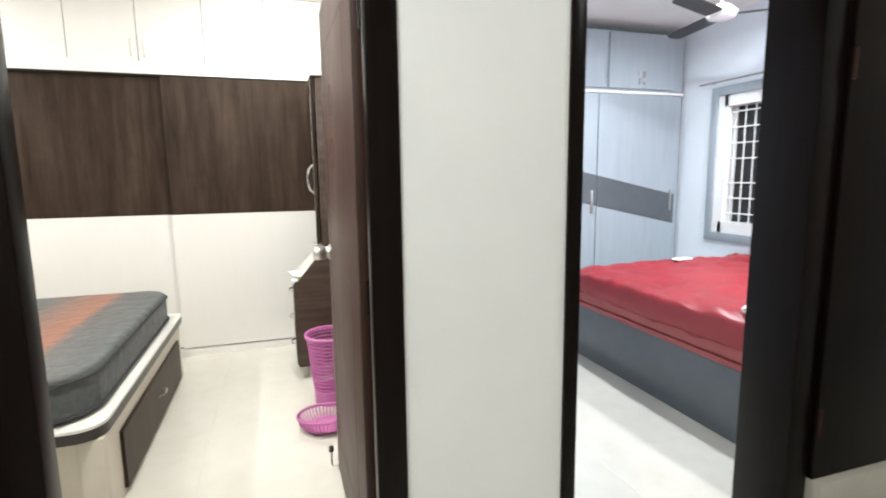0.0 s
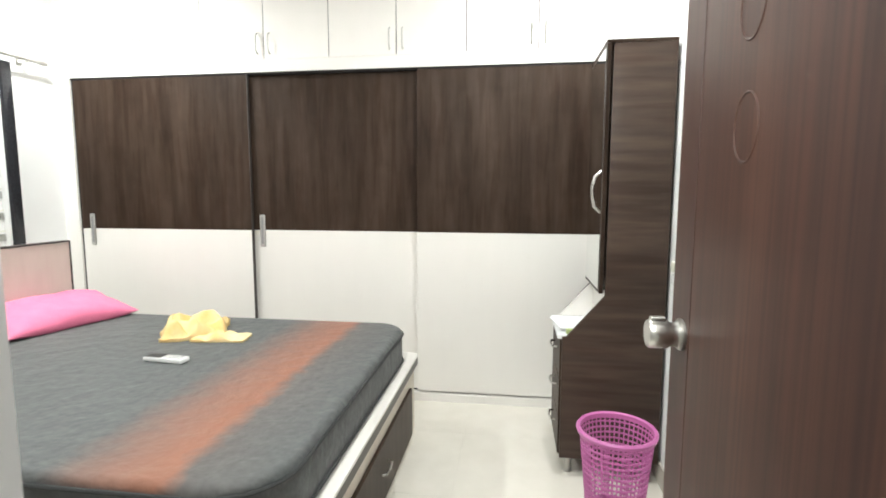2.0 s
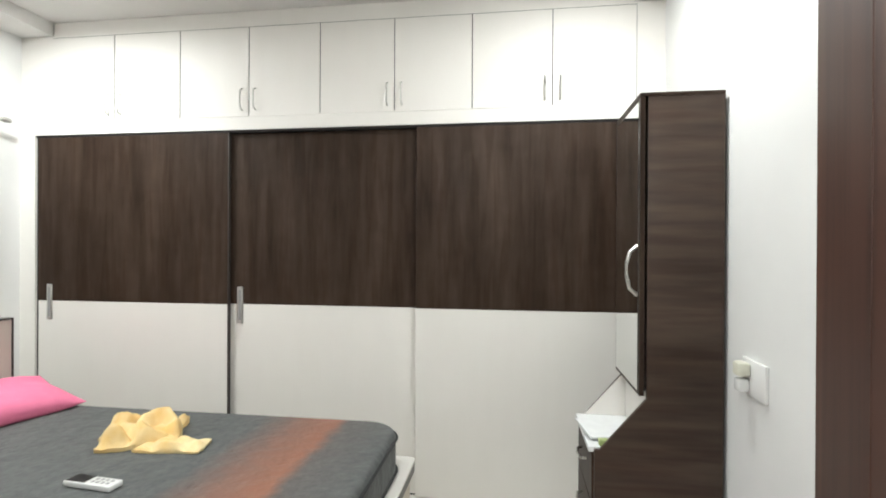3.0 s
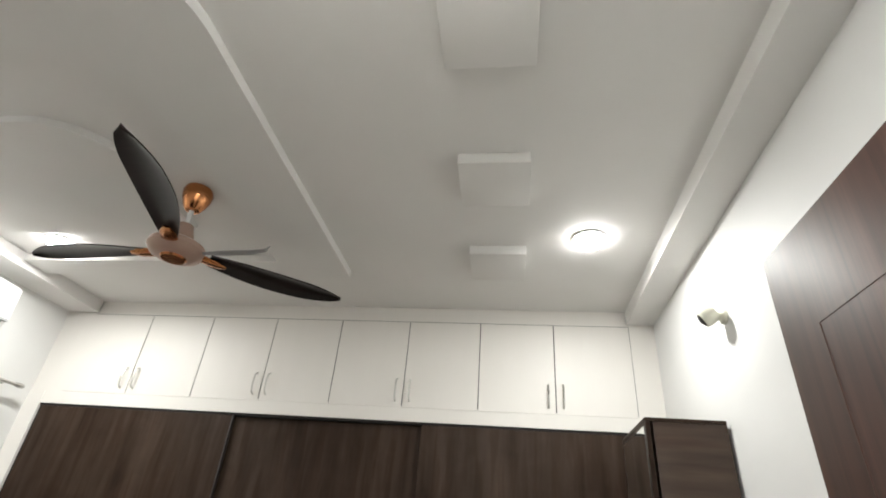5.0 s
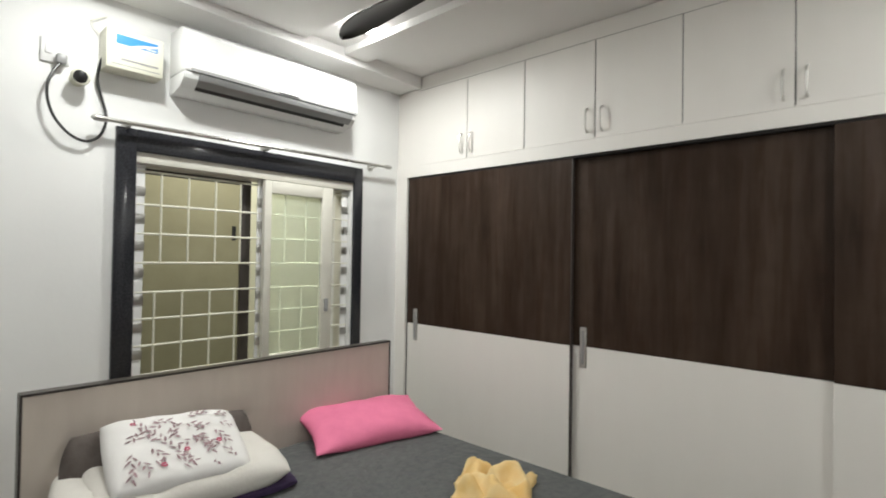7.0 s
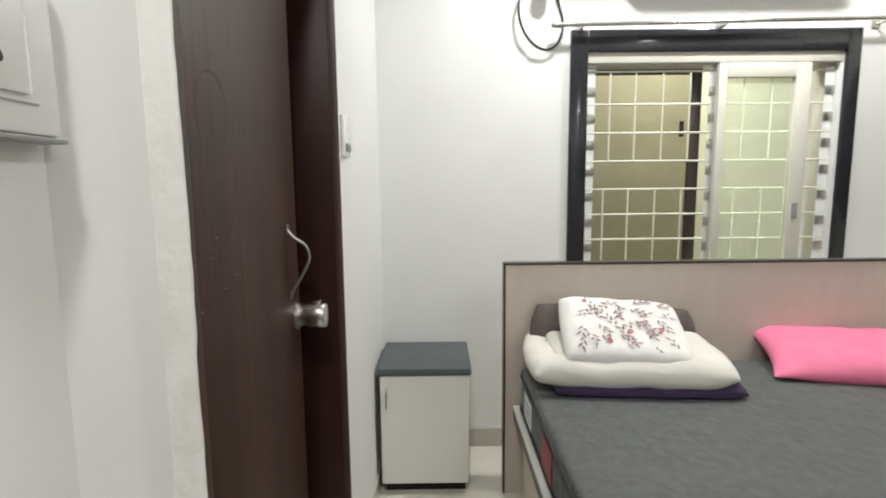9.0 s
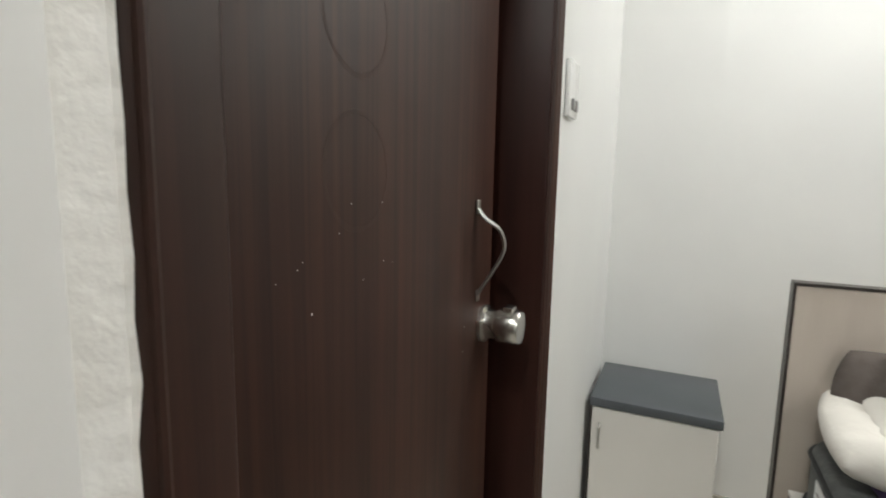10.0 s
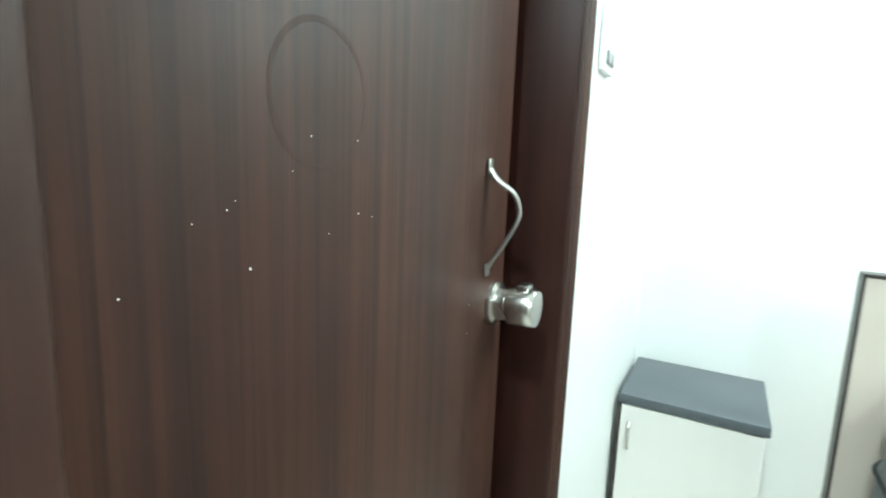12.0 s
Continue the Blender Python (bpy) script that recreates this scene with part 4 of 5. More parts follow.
def stabiliser():
    s = thing("voltage_stabiliser", (XW, 2.62, 2.32), "ivory voltage stabiliser box with a blue label stripe", "stabiliser")
    part("case", box(XW, XW + 0.11, 2.508, 2.738, 2.352, 2.528, 0.008), "ivory", s)
    x = XW + 0.1105
    part("label", box(x - 0.0008, x + 0.0006, 2.545, 2.712, 2.462, 2.503), "blue", s, "blue printed label")
    part("label_curve", prism([(2.60, 2.4625), (2.635, 2.4625), (2.712, 2.484), (2.712, 2.494), (2.65, 2.480)], x + 0.0008, x + 0.0014, "x"), "plastic", s)
    part("label_text", box(x + 0.0008, x + 0.0014, 2.665, 2.705, 2.466, 2.472), "plastic", s)
    part("display_strip", box(x - 0.0008, x + 0.0006, 2.565, 2.715, 2.392, 2.400), "greyp", s)
    part("vent_line", box(x - 0.0008, x + 0.0006, 2.53, 2.722, 2.370, 2.373), "greyp", s)
    c = thing("power_cable", (XW, 2.45, 2.35), "black power cable looping down the wall to a socket", "cable")
    pts = [(2.370, 2.350), (2.335, 2.285), (2.318, 2.215), (2.335, 2.125), (2.385, 2.055), (2.450, 2.025), (2.505, 2.050), (2.535, 2.110), (2.538, 2.170), (2.520, 2.230), (2.500, 2.300), (2.505, 2.375), (2.520, 2.420)]
    bz = []
    for i in range(len(pts) - 1):
        p0, p1, p2, p3 = (Vector((XW + 0.03 + 0.02 * math.sin(k * 0.6), *pts[min(max(k, 0), len(pts) - 1)])) for k in (i - 1, i, i + 1, i + 2))
        for q in range(4):
            u = q / 4
            bz.append(0.5 * (2 * p1 + (p2 - p0) * u + (2 * p0 - 5 * p1 + 4 * p2 - p3) * u * u + (3 * p1 - p0 - 3 * p2 + p3) * u ** 3))
    part("cord", tube(bz, 0.006, 8), "black", c)
    part("plug", box(XW + 0.012, XW + 0.05, 2.350, 2.385, 2.335, 2.375, 0.006), "greyp", c, "grey moulded plug")
    part("thin_wire", tube([(XW + 0.01, 2.515, 2.50), (XW + 0.02, 2.48, 2.54), (XW + 0.02, 2.47, 2.56), (XW + 0.02, 2.50, 2.58), (XW + 0.01, 2.53, 2.60)], 0.0025, 6), "ivory", c)
    p = thing("wall_socket", (XW, 2.35, 2.40), "white wall socket plate beside the stabiliser", "socket")
    part("plate", box(XW, XW + 0.012, 2.300, 2.400, 2.34, 2.44, 0.004), "plastic", p)
    part("rocker", box(XW + 0.012, XW + 0.017, 2.315, 2.340, 2.375, 2.415, 0.002), "plastic", p)


stabiliser()


def cctv(x, y, z, sx, aim, name_label):
    """A small round camera on a stubby wall mount; aim is the way its lens looks."""
    c = thing("wall_camera", (x, y, z), name_label, "camera", "wall cameras")
    part("mount", lathe([(0.030, 0.0), (0.030, sx * 0.012), (0.016, sx * 0.022), (0.014, sx * 0.045)], (x, y, z), "x", 20), "ivory", c)
    m = Matrix.Translation((x + sx * 0.060, y, z)) @ Vector(aim).to_track_quat("Z", "Y").to_matrix().to_4x4()
    turn = lambda prof: mapped(lathe(prof, (0, 0, 0), "z", 24), lambda q: m @ q)
    part("head", turn([(0.012, -0.034), (0.026, -0.028), (0.035, -0.008), (0.036, 0.012), (0.033, 0.026), (0.028, 0.030)]), "ivory", c, "round ivory camera head")
    part("lens", turn([(0.0275, 0.0295), (0.024, 0.031), (0.014, 0.036), (0.003, 0.038)]), "black", c, "dark domed lens")


cctv(XW, 2.430, 2.292, 1, (0.85, -0.18, -0.22), "white round wall camera below the socket")
cctv(XE, 3.385, 2.345, -1, (-0.75, 0.25, -0.50), "ivory wall camera high on the white wall")


def curtain_rod():
    r = thing("curtain_rod", (XW, 3.3, 2.14), "thin steel curtain rod above the window", "curtain rod")
    x = XW + 0.07
    part("rod", tube([(x, 2.50, 2.128), (x, 4.165, 2.150)], 0.0095, 12), "chrome", r)
    for yy, zz in ((2.50, 2.128), (4.165, 2.150)):
        s = 1 if yy > 3 else -1
        part("finial", tube([(x, yy - s * 0.03, zz), (x, yy - s * 0.005, zz), (x, yy + s * 0.02, zz), (x, yy + s * 0.03, zz)], [0.012, 0.015, 0.013, 0.006], 12), "alu", r)
    for yy, zz in ((2.62, 2.130), (3.30, 2.139), (4.06, 2.149)):
        part("bracket", join(box(XW, XW + 0.008, yy - 0.02, yy + 0.02, zz - 0.03, zz + 0.02, 0.003), tube([(XW + 0.004, yy, zz - 0.012), (x, yy, zz - 0.012)], 0.006)), "chrome", r)


curtain_rod()

# ---- bedding ----
M["floral"] = bpy.data.materials.new("floral_print_cotton")


def floral_nodes():
    m = M["floral"]
    m.use_nodes = True
    nt = m.node_tree
    b = nt.nodes["Principled BSDF"]
    b.inputs["Roughness"].default_value = 0.9
    tc = nt.nodes.new("ShaderNodeTexCoord")
    base = nt.nodes.new("ShaderNodeTexNoise")
    base.inputs["Scale"].default_value = 14
    nt.links.new(tc.outputs["Object"], base.inputs["Vector"])
    ramp = nt.nodes.new("ShaderNodeValToRGB")
    ramp.color_ramp.elements[0].color, ramp.color_ramp.elements[1].color = (0.74, 0.72, 0.70, 1), (0.82, 0.80, 0.78, 1)
    nt.links.new(base.outputs["Fac"], ramp.inputs["Fac"])
    nt.links.new(ramp.outputs["Color"], b.inputs["Base Color"])


floral_nodes()
M["petal"] = material("rose_petal_print", (0.55, 0.10, 0.17), 0.9, second=(0.40, 0.07, 0.13), grain=60)
M["sprig"] = material("grey_brown_leaf_print", (0.22, 0.14, 0.15), 0.9, second=(0.42, 0.29, 0.31), grain=60)


def crumpled(sx, sy, h, m, seed, n=44):
    """A dropped cotton cloth: a thin sheet with an uneven outline, a few large folds and fine creases."""
    bm = bmesh.new()
    top, low = [], []
    for i in range(n + 1):
        a, b = [], []
        for j in range(n + 1):
            u, v = 2 * i / n - 1, 2 * j / n - 1
            edge = 1 + 0.20 * noise.noise(Vector((u * 1.3, v * 1.3, seed))) + 0.05 * noise.noise(Vector((u * 5, v * 5, seed)))
            x, y = u * sx / 2 * edge, v * sy / 2 * edge
            rim = (1 - abs(u) ** 6) * (1 - abs(v) ** 6)
            fold = abs(noise.noise(Vector((x * 11 + y * 7, y * 12 - x * 5, seed)))) * 1.8
            crease = abs(noise.noise(Vector((x * 19 - y * 9, y * 22, seed + 4)))) * 0.55
            z = 0.006 + h * (0.18 + 0.82 * min(1.0, fold)) * (0.25 + 0.75 * rim) + 0.012 * crease * rim
            a.append(bm.verts.new(m @ Vector((x, y, z))))
            b.append(bm.verts.new(m @ Vector((x * 0.985, y * 0.985, 0.0))))
        top.append(a)
        low.append(b)
    for i in range(n):
        for j in range(n):
            bm.faces.new((top[i][j], top[i + 1][j], top[i + 1][j + 1], top[i][j + 1]))
            bm.faces.new((low[i][j], low[i][j + 1], low[i + 1][j + 1], low[i + 1][j]))
    for k in range(n):
        for p, q, pl, ql in ((top[k][0], top[k + 1][0], low[k][0], low[k + 1][0]), (top[k + 1][n], top[k][n], low[k + 1][n], low[k][n]),
                             (top[0][k + 1], top[0][k], low[0][k + 1], low[0][k]), (top[n][k], top[n][k + 1], low[n][k], low[n][k + 1])):
            bm.faces.new((p, pl, ql, q))
    bmesh.ops.recalc_face_normals(bm, faces=bm.faces[:])
    return bm


def bedding():
    t = Matrix.Translation
    g = thing("grey_pillow", (-1.84, 2.66, 0.626), "dark grey pillow leaning on the headboard", "pillow")
    part("pillow_body", cushion(0.70, 0.29, 0.15, t((-1.832, 2.655, 0.742)) @ Matrix.Rotation(radians(90), 4, "Z") @ Matrix.Rotation(radians(72), 4, "X") @ Matrix.Rotation(radians(-3), 4, "Z"), p=3.2, wave=0.022, seed=3, flat=0.5, corner=0.10), "greyc", g)
    pc = thing("purple_cloth", (-1.6, 2.7, 0.626), "dark purple folded cloth under the quilt", "cloth")
    part("cloth_body", cushion(0.38, 0.70, 0.045, t((-1.665, 2.69, 0.646)) @ Matrix.Rotation(radians(-4), 4, "Z"), wave=0.008, seed=7, flat=0.25), "purple", pc)
    q = thing("folded_quilt", (-1.66, 2.64, 0.66), "white folded quilt lying on the mattress", "quilt")
    part("quilt_body", cushion(0.42, 0.76, 0.125, t((-1.685, 2.64, 0.715)) @ Matrix.Rotation(radians(-5), 4, "Z") @ Matrix.Rotation(radians(4), 4, "Y"), p=6, wave=0.020, seed=11, flat=0.5, corner=0.07), "quilt", q)
    part("quilt_fold", cushion(0.33, 0.52, 0.055, t((-1.71, 2.615, 0.762)) @ Matrix.Rotation(radians(-5), 4, "Z") @ Matrix.Rotation(radians(5), 4, "Y"), p=6, wave=0.018, seed=12, flat=0.5, corner=0.07), "quilt", q)
    fm = t((-1.668, 2.632, 0.815)) @ Matrix.Rotation(radians(-7), 4, "Z") @ Matrix.Rotation(radians(27), 4, "Y") @ Matrix.Rotation(radians(-4), 4, "X")
    fl = thing("floral_pillow", (-1.66, 2.64, 0.80), "white folded cover with pink flower and grey leaf print", "pillow")
    body = part("pillow_body", cushion(0.35, 0.47, 0.105, fm, p=7, wave=0.014, seed=21, flat=0.5, corner=0.035), "floral", fl)
    rnd = random.Random(5)
    top_h = lambda u, v: 0.0525 * max(0.0, (1 - abs(u) ** 7) * (1 - abs(v) ** 7)) ** 0.5 + 0.001
    for k in range(36):
        u, v = -0.80 + 1.62 * ((k % 6) + rnd.uniform(0.15, 0.85)) / 6, -0.88 + 1.72 * ((k // 6) + rnd.uniform(0.15, 0.85)) / 6
        a = rnd.uniform(0, 6.28)
        sprig = bmesh.new()
        for leaf in range(0 if k % 11 == 0 else rnd.randint(3, 6)):
            la = a + (0.75 if leaf % 2 else -0.75) * rnd.uniform(0.6, 1.1)
            ox, oy = 0.013 * leaf * math.cos(a), 0.013 * leaf * math.sin(a)
            ln, wd = rnd.uniform(0.022, 0.036), rnd.uniform(0.0034, 0.0052)
            vs = []
            for du, dv in ((0, 0), (ln * 0.35, wd), (ln * 0.7, wd * 0.7), (ln, 0), (ln * 0.7, -wd * 0.7), (ln * 0.35, -wd)):
                x = u * 0.163 + ox + du * math.cos(la) - dv * math.sin(la)
                y = v * 0.205 + oy + du * math.sin(la) + dv * math.cos(la)
                x, y = max(-0.155, min(0.160, x)), max(-0.205, min(0.205, y))
                vs.append(sprig.verts.new(fm @ Vector((x, y, top_h(x / 0.17, y / 0.22) + 0.0055))))
            sprig.faces.new(vs)
        if k % 11 == 0:
            for pp in range(5):
                pa = pp * 1.256 + a
                x0, y0 = max(-0.14, min(0.145, u * 0.163)), max(-0.19, min(0.19, v * 0.205))
                vs = [sprig.verts.new(fm @ Vector((x0 + 0.007 * math.cos(pa) + 0.0045 * math.cos(z), y0 + 0.007 * math.sin(pa) + 0.0045 * math.sin(z), top_h(x0 / 0.17, y0 / 0.22) + 0.006)))
                      for z in (0, 0.9, 1.8, 2.7, 3.6, 4.5, 5.4)]
                sprig.faces.new(vs)
        part("flower_print" if k % 11 == 0 else "leaf_print", sprig, "petal" if k % 11 == 0 else "sprig", body)
    pk = thing("pink_pillow", (-1.78, 3.57, 0.626), "bright pink cotton pillow on the mattress", "pillow")
    part("pillow_body", cushion(0.35, 0.62, 0.15, t((-1.730, 3.585, 0.692)) @ Matrix.Rotation(radians(-14), 4, "Z") @ Matrix.Rotation(radians(14), 4, "Y"), p=2.6, wave=0.022, seed=31, flat=0.5, corner=-0.10), "pinkc", pk)
    y = thing("yellow_cloth", (-0.85, 3.5, 0.626), "crumpled yellow cotton cloth on the mattress", "cloth")
    part("cloth_body", crumpled(0.31, 0.26, 0.095, t((-0.875, 3.53, 0.6265)) @ Matrix.Rotation(radians(28), 4, "Z"), 5.7), "yellow", y)
    part("cloth_flap", crumpled(0.25, 0.125, 0.030, t((-0.690, 3.450, 0.6270)) @ Matrix.Rotation(radians(6), 4, "Z"), 8.4), "yellow", y)
    m = Matrix.Translation((-0.735, 3.112, 0.6285)) @ Matrix.Rotation(radians(-6), 4, "Z")
    rc = thing("remote_control", (-0.735, 3.112, 0.626), "white remote control with a dark screen, on the mattress", "remote control")
    part("case", mapped(box(-0.095, 0.095, -0.029, 0.029, -0.002, 0.018, 0.006), lambda c: m @ c), "plastic", rc)
    part("screen", mapped(box(-0.086, -0.010, -0.024, 0.024, 0.0175, 0.0195, 0.0006, 1), lambda c: m @ c), "black", rc)
    for i in range(4):
        for j in range(2):
            part("button", mapped(box(0.006 + i * 0.020, 0.017 + i * 0.020, -0.016 + j * 0.019, -0.004 + j * 0.019, 0.0175, 0.0198, 0.001, 1), lambda c: m @ c), "greyp", rc)
    lab = thing("mattress_label", (-1.5, 2.265, 0.53), "white and red woven label on the mattress side", "label")
    part("white_label", box(-1.70, -1.56, 2.2645, 2.2672, 0.470, 0.570), "paper", lab)
    for zz in (0.49, 0.515, 0.54):
        part("print_bar", box(-1.68, -1.58, 2.2638, 2.2644, zz, zz + 0.008), "greyp", lab)
    part("red_label", box(-1.36, -1.22, 2.2645, 2.2672, 0.465, 0.575), "red", lab)


bedding()


# ---- basket and lid ----
def basket():
    cx, cy = 1.125, 3.17
    b = thing("laundry_basket", (cx, cy, 0), "pink perforated plastic basket standing on the floor", "basket")
    H = 0.425
    rad = lambda z: 0.098 + 0.042 * z / H
    ring = lambda z, r, th: lathe([(r - th, z - 0.003), (r + th, z - 0.003), (r + th, z + 0.003), (r - th, z + 0.003), (r - th, z - 0.003)], (cx, cy, 0), "z", 48, False)
    part("rim", lathe([(rad(H) - 0.003, H - 0.02), (rad(H) + 0.010, H - 0.018), (rad(H) + 0.014, H - 0.004), (rad(H) + 0.008, H + 0.004), (rad(H) - 0.003, H), (rad(H) - 0.003, H - 0.02)], (cx, cy, 0), "z", 48, False), "pinkp", b)
    part("base", lathe([(0.004, 0.004), (rad(0), 0.004), (rad(0.05) + 0.003, 0.0), (rad(0.1), 0.085), (rad(0.1) - 0.004, 0.085), (rad(0.05) - 0.004, 0.012), (0.004, 0.012)], (cx, cy, 0), "z", 48, False), "pinkp", b)
    for k in range(14):
        z = 0.10 + k * 0.0225
        part("band", ring(z, rad(z), 0.0022), "pinkp", b)
    ribs = []
    for k in range(44):
        a = 2 * math.pi * k / 44
        ribs.append(tube([(cx + rad(z) * math.cos(a), cy + rad(z) * math.sin(a), z) for z in (0.08, H - 0.01)], 0.0028, 5))
    tagged(part("ribs", join(*ribs), "pinkp", b), kind="stuff")
    lx, ly = 1.05, 2.815
    l = thing("basket_lid", (lx, ly, 0), "pink round basket lid lying upside down", "lid")
    lean = Matrix.Translation((lx, ly, 0.0)) @ Matrix.Rotation(radians(-5), 4, "X") @ Matrix.Translation((-lx, -ly, 0.012))
    tip = lambda bm: mapped(bm, lambda q: lean @ q)
    part("plate", tip(lathe([(0.004, 0.004), (0.112, 0.004), (0.117, 0.008), (0.112, 0.010), (0.004, 0.010)], (lx, ly, 0), "z", 48, False)), "pinkp", l)
    part("ring", tip(lathe([(0.060, 0.010), (0.066, 0.014), (0.072, 0.010)], (lx, ly, 0), "z", 48, False)), "pinkp", l)
    part("rim", tip(lathe([(0.143, 0.062), (0.152, 0.062), (0.154, 0.073), (0.147, 0.077), (0.141, 0.071), (0.143, 0.062)], (lx, ly, 0), "z", 48, False)), "pinkp", l)
    bars = [tube([(lx + 0.114 * math.cos(a), ly + 0.114 * math.sin(a), 0.008), (lx + 0.135 * math.cos(a), ly + 0.135 * math.sin(a), 0.034), (lx + 0.147 * math.cos(a), ly + 0.147 * math.sin(a), 0.066)], 0.0038, 5) for a in (2 * math.pi * k / 44 for k in range(44))]
    tagged(part("bars", tip(join(*bars)), "pinkp", l), kind="stuff")


basket()


def door_stop():
    s = thing("door_stop", (1.05, 2.36, 0), "small metal door stop with a black rubber tip", "door stop")
    part("bracket", tube([(1.071, 2.375, 0.03), (1.045, 2.375, 0.03), (1.04, 2.375, 0.045), (1.04, 2.375, 0.11)], 0.005, 8), "alu", s)
    part("rubber_tip", lathe([(0.012, 0.0), (0.012, 0.022), (0.008, 0.025)], (1.04, 2.375, 0.105), "z", 14), "black", s)


door_stop()


# ---- switches and sockets ----
def electrics():
    s = thing("switchboard", (-0.05, YD, 1.48), "white modular switchboard with two sockets", "switchboard")
    part("plate", box(-0.215, 0.14, YD, YD + 0.022, 1.425, 1.585, 0.005), "plastic", s)
    # thin grey strip that paints the shadow below the plate
    part("under_shade", box(-0.217, 0.142, YD, YD + 0.024, 1.4205, 1.4245, 0.001, 1), "greyp", s)
    part("module_line", box(-0.19, 0.12, YD + 0.022, YD + 0.0232, 1.448, 1.4495), "greyp", s)
    for cx in (-0.14, -0.01):
        sk = part("socket", box(cx - 0.042, cx + 0.042, YD + 0.022, YD + 0.025, 1.455, 1.560, 0.003), "plastic", s)
        for hx, hz in ((-0.014, 1.478), (0.014, 1.478), (0.0, 1.50), (-0.014, 1.528), (0.014, 1.528)):
            part("pin_hole", lathe([(0.0045, 0.0), (0.0045, 0.0012)], (cx + hx, YD + 0.0242, hz), "y", 12), "black", sk)
    w = thing("light_switch", (-1.375, YS, 1.5), "white light switch plate beside the bathroom door", "switch")
    part("plate", box(-1.425, -1.335, YS, YS + 0.012, 1.475, 1.60, 0.003), "plastic", w)
    part("rocker", box(-1.408, -1.385, YS + 0.012, YS + 0.018, 1.49, 1.515, 0.002), "greyp", w)
    part("rocker", box(-1.375, -1.352, YS + 0.012, YS + 0.018, 1.49, 1.515, 0.002), "greyp", w)
    p = thing("wall_socket", (XE, 3.35, 1.02), "white wall socket with a plug and an adapter", "socket")
    part("plate", box(XE - 0.012, XE, 3.245, 3.40, 0.955, 1.07, 0.004), "plastic", p)
    part("plug", box(XE - 0.05, XE - 0.012, 3.335, 3.385, 1.015, 1.06, 0.008), "ivory", p, "ivory plug")
    part("adapter", box(XE - 0.045, XE - 0.012, 3.345, 3.385, 0.965, 1.005, 0.006), "plastic", p)


electrics()


# ---- papers on the dressing unit ----
def dresser_clutter():
    s = thing("paper_stack", (1.0, 3.75, 0.683), "stack of white papers and small packets on the dresser", "papers")
    for k, (x0, y0, a) in enumerate(((0.945, 3.62, 3), (0.955, 3.64, -6), (0.94, 3.60, 9))):
        bm = box(0, 0.14, 0, 0.22, 0.001 + k * 0.007, 0.007 + k * 0.007, 0.001, 1)
        bmesh.ops.rotate(bm, cent=(0, 0, 0), matrix=Matrix.Rotation(radians(a), 3, "Z"), verts=bm.verts)
        bmesh.ops.translate(bm, vec=(x0, y0, 0.682), verts=bm.verts)
        part("sheet", bm, "paper", s)
    for x0, y0, mm in ((0.965, 3.565, "green"), (1.01, 3.57, "paper"), (1.05, 3.575, "greyp")):
        part("packet", box(x0, x0 + 0.035, y0, y0 + 0.03, 0.683, 0.705, 0.003), mm, s)


dresser_clutter()


# ---- corridor: leaf tiles, ring, counter ----
def maple(cx, cz, size, turn, y):
    pts = []
    for a, r in ((-35, 0.52), (-6, 0.80), (42, 0.96), (90, 1.0), (138, 0.96), (186, 0.80), (215, 0.52)):
        pts += [(a - 22, r * 0.46), (a - 15, r * 0.76), (a - 9, r * 0.70), (a, r), (a + 9, r * 0.70), (a + 15, r * 0.76), (a + 22, r * 0.46)]
    pts.append((270, 0.16))
    out = []
    for a, r in pts:
        b = radians(a + turn)
        out.append((cx + size * r * math.cos(b), cz + size * r * math.sin(b)))
    bm = bmesh.new()
    c = bm.verts.new((cx, y, cz))
    vs = [bm.verts.new((p, y, q)) for p, q in out]
    for i in range(len(vs)):
        bm.faces.new((c, vs[i], vs[(i + 1) % len(vs)]))
    st = radians(-90 + turn)
    e = Vector((cx + size * 0.75 * math.cos(st), y, cz + size * 0.75 * math.sin(st)))
    sv = [bm.verts.new(Vector((cx, y, cz)) + Vector((size * 0.04, 0, 0))), bm.verts.new(Vector((cx, y, cz)) - Vector((size * 0.04, 0, 0))), bm.verts.new(e - Vector((size * 0.02, 0, 0))), bm.verts.new(e + Vector((size * 0.02, 0, 0)))]
    bm.faces.new(sv)
    bmesh.ops.recalc_face_normals(bm, faces=bm.faces[:])
    return bm


def leaf_wall():
    w = setting("leaf_tiles", box(-0.349, 0.2565, YC - 0.008, YC - 0.0005, 0.0, CEIL - 0.002), "wallpaper", "marbled white wall tiles printed with autumn maple leaves", "wall tile")
    rnd = random.Random(8)
    order = (("leafred", 0.047, 0), ("leafgrey", 0.036, 8), ("leaftan", 0.047, -6), ("leafdark", 0.050, 14))
    n = 0
    for k in range(24):
        z = 2.19 - k * 0.0622
        mm, size, turn = order[(k - 12) % 4]
        part("leaf", maple(0.200 + 0.010 * math.sin(z * 9) - 0.004, z, size, turn + rnd.uniform(-8, 8), YC - 0.0088), mm, w)
        if k % 3 == 0:
            part("leaf", maple(0.247, z + 0.02, 0.026, 30, YC - 0.0086), "leafgrey", w)
        mm2 = order[(k * 3 + 1) % 4][0]
        if k % 2 == 0:
            part("leaf", maple(0.105 + rnd.uniform(-0.02, 0.02), z - 0.01, 0.030 if k % 4 else 0.036, rnd.uniform(-30, 30), YC - 0.0086), "leafgrey" if k % 4 else mm2, w)
            part("leaf", maple(-0.02 + rnd.uniform(-0.03, 0.03), z, 0.038, rnd.uniform(-30, 30), YC - 0.0087), mm2, w)


leaf_wall()


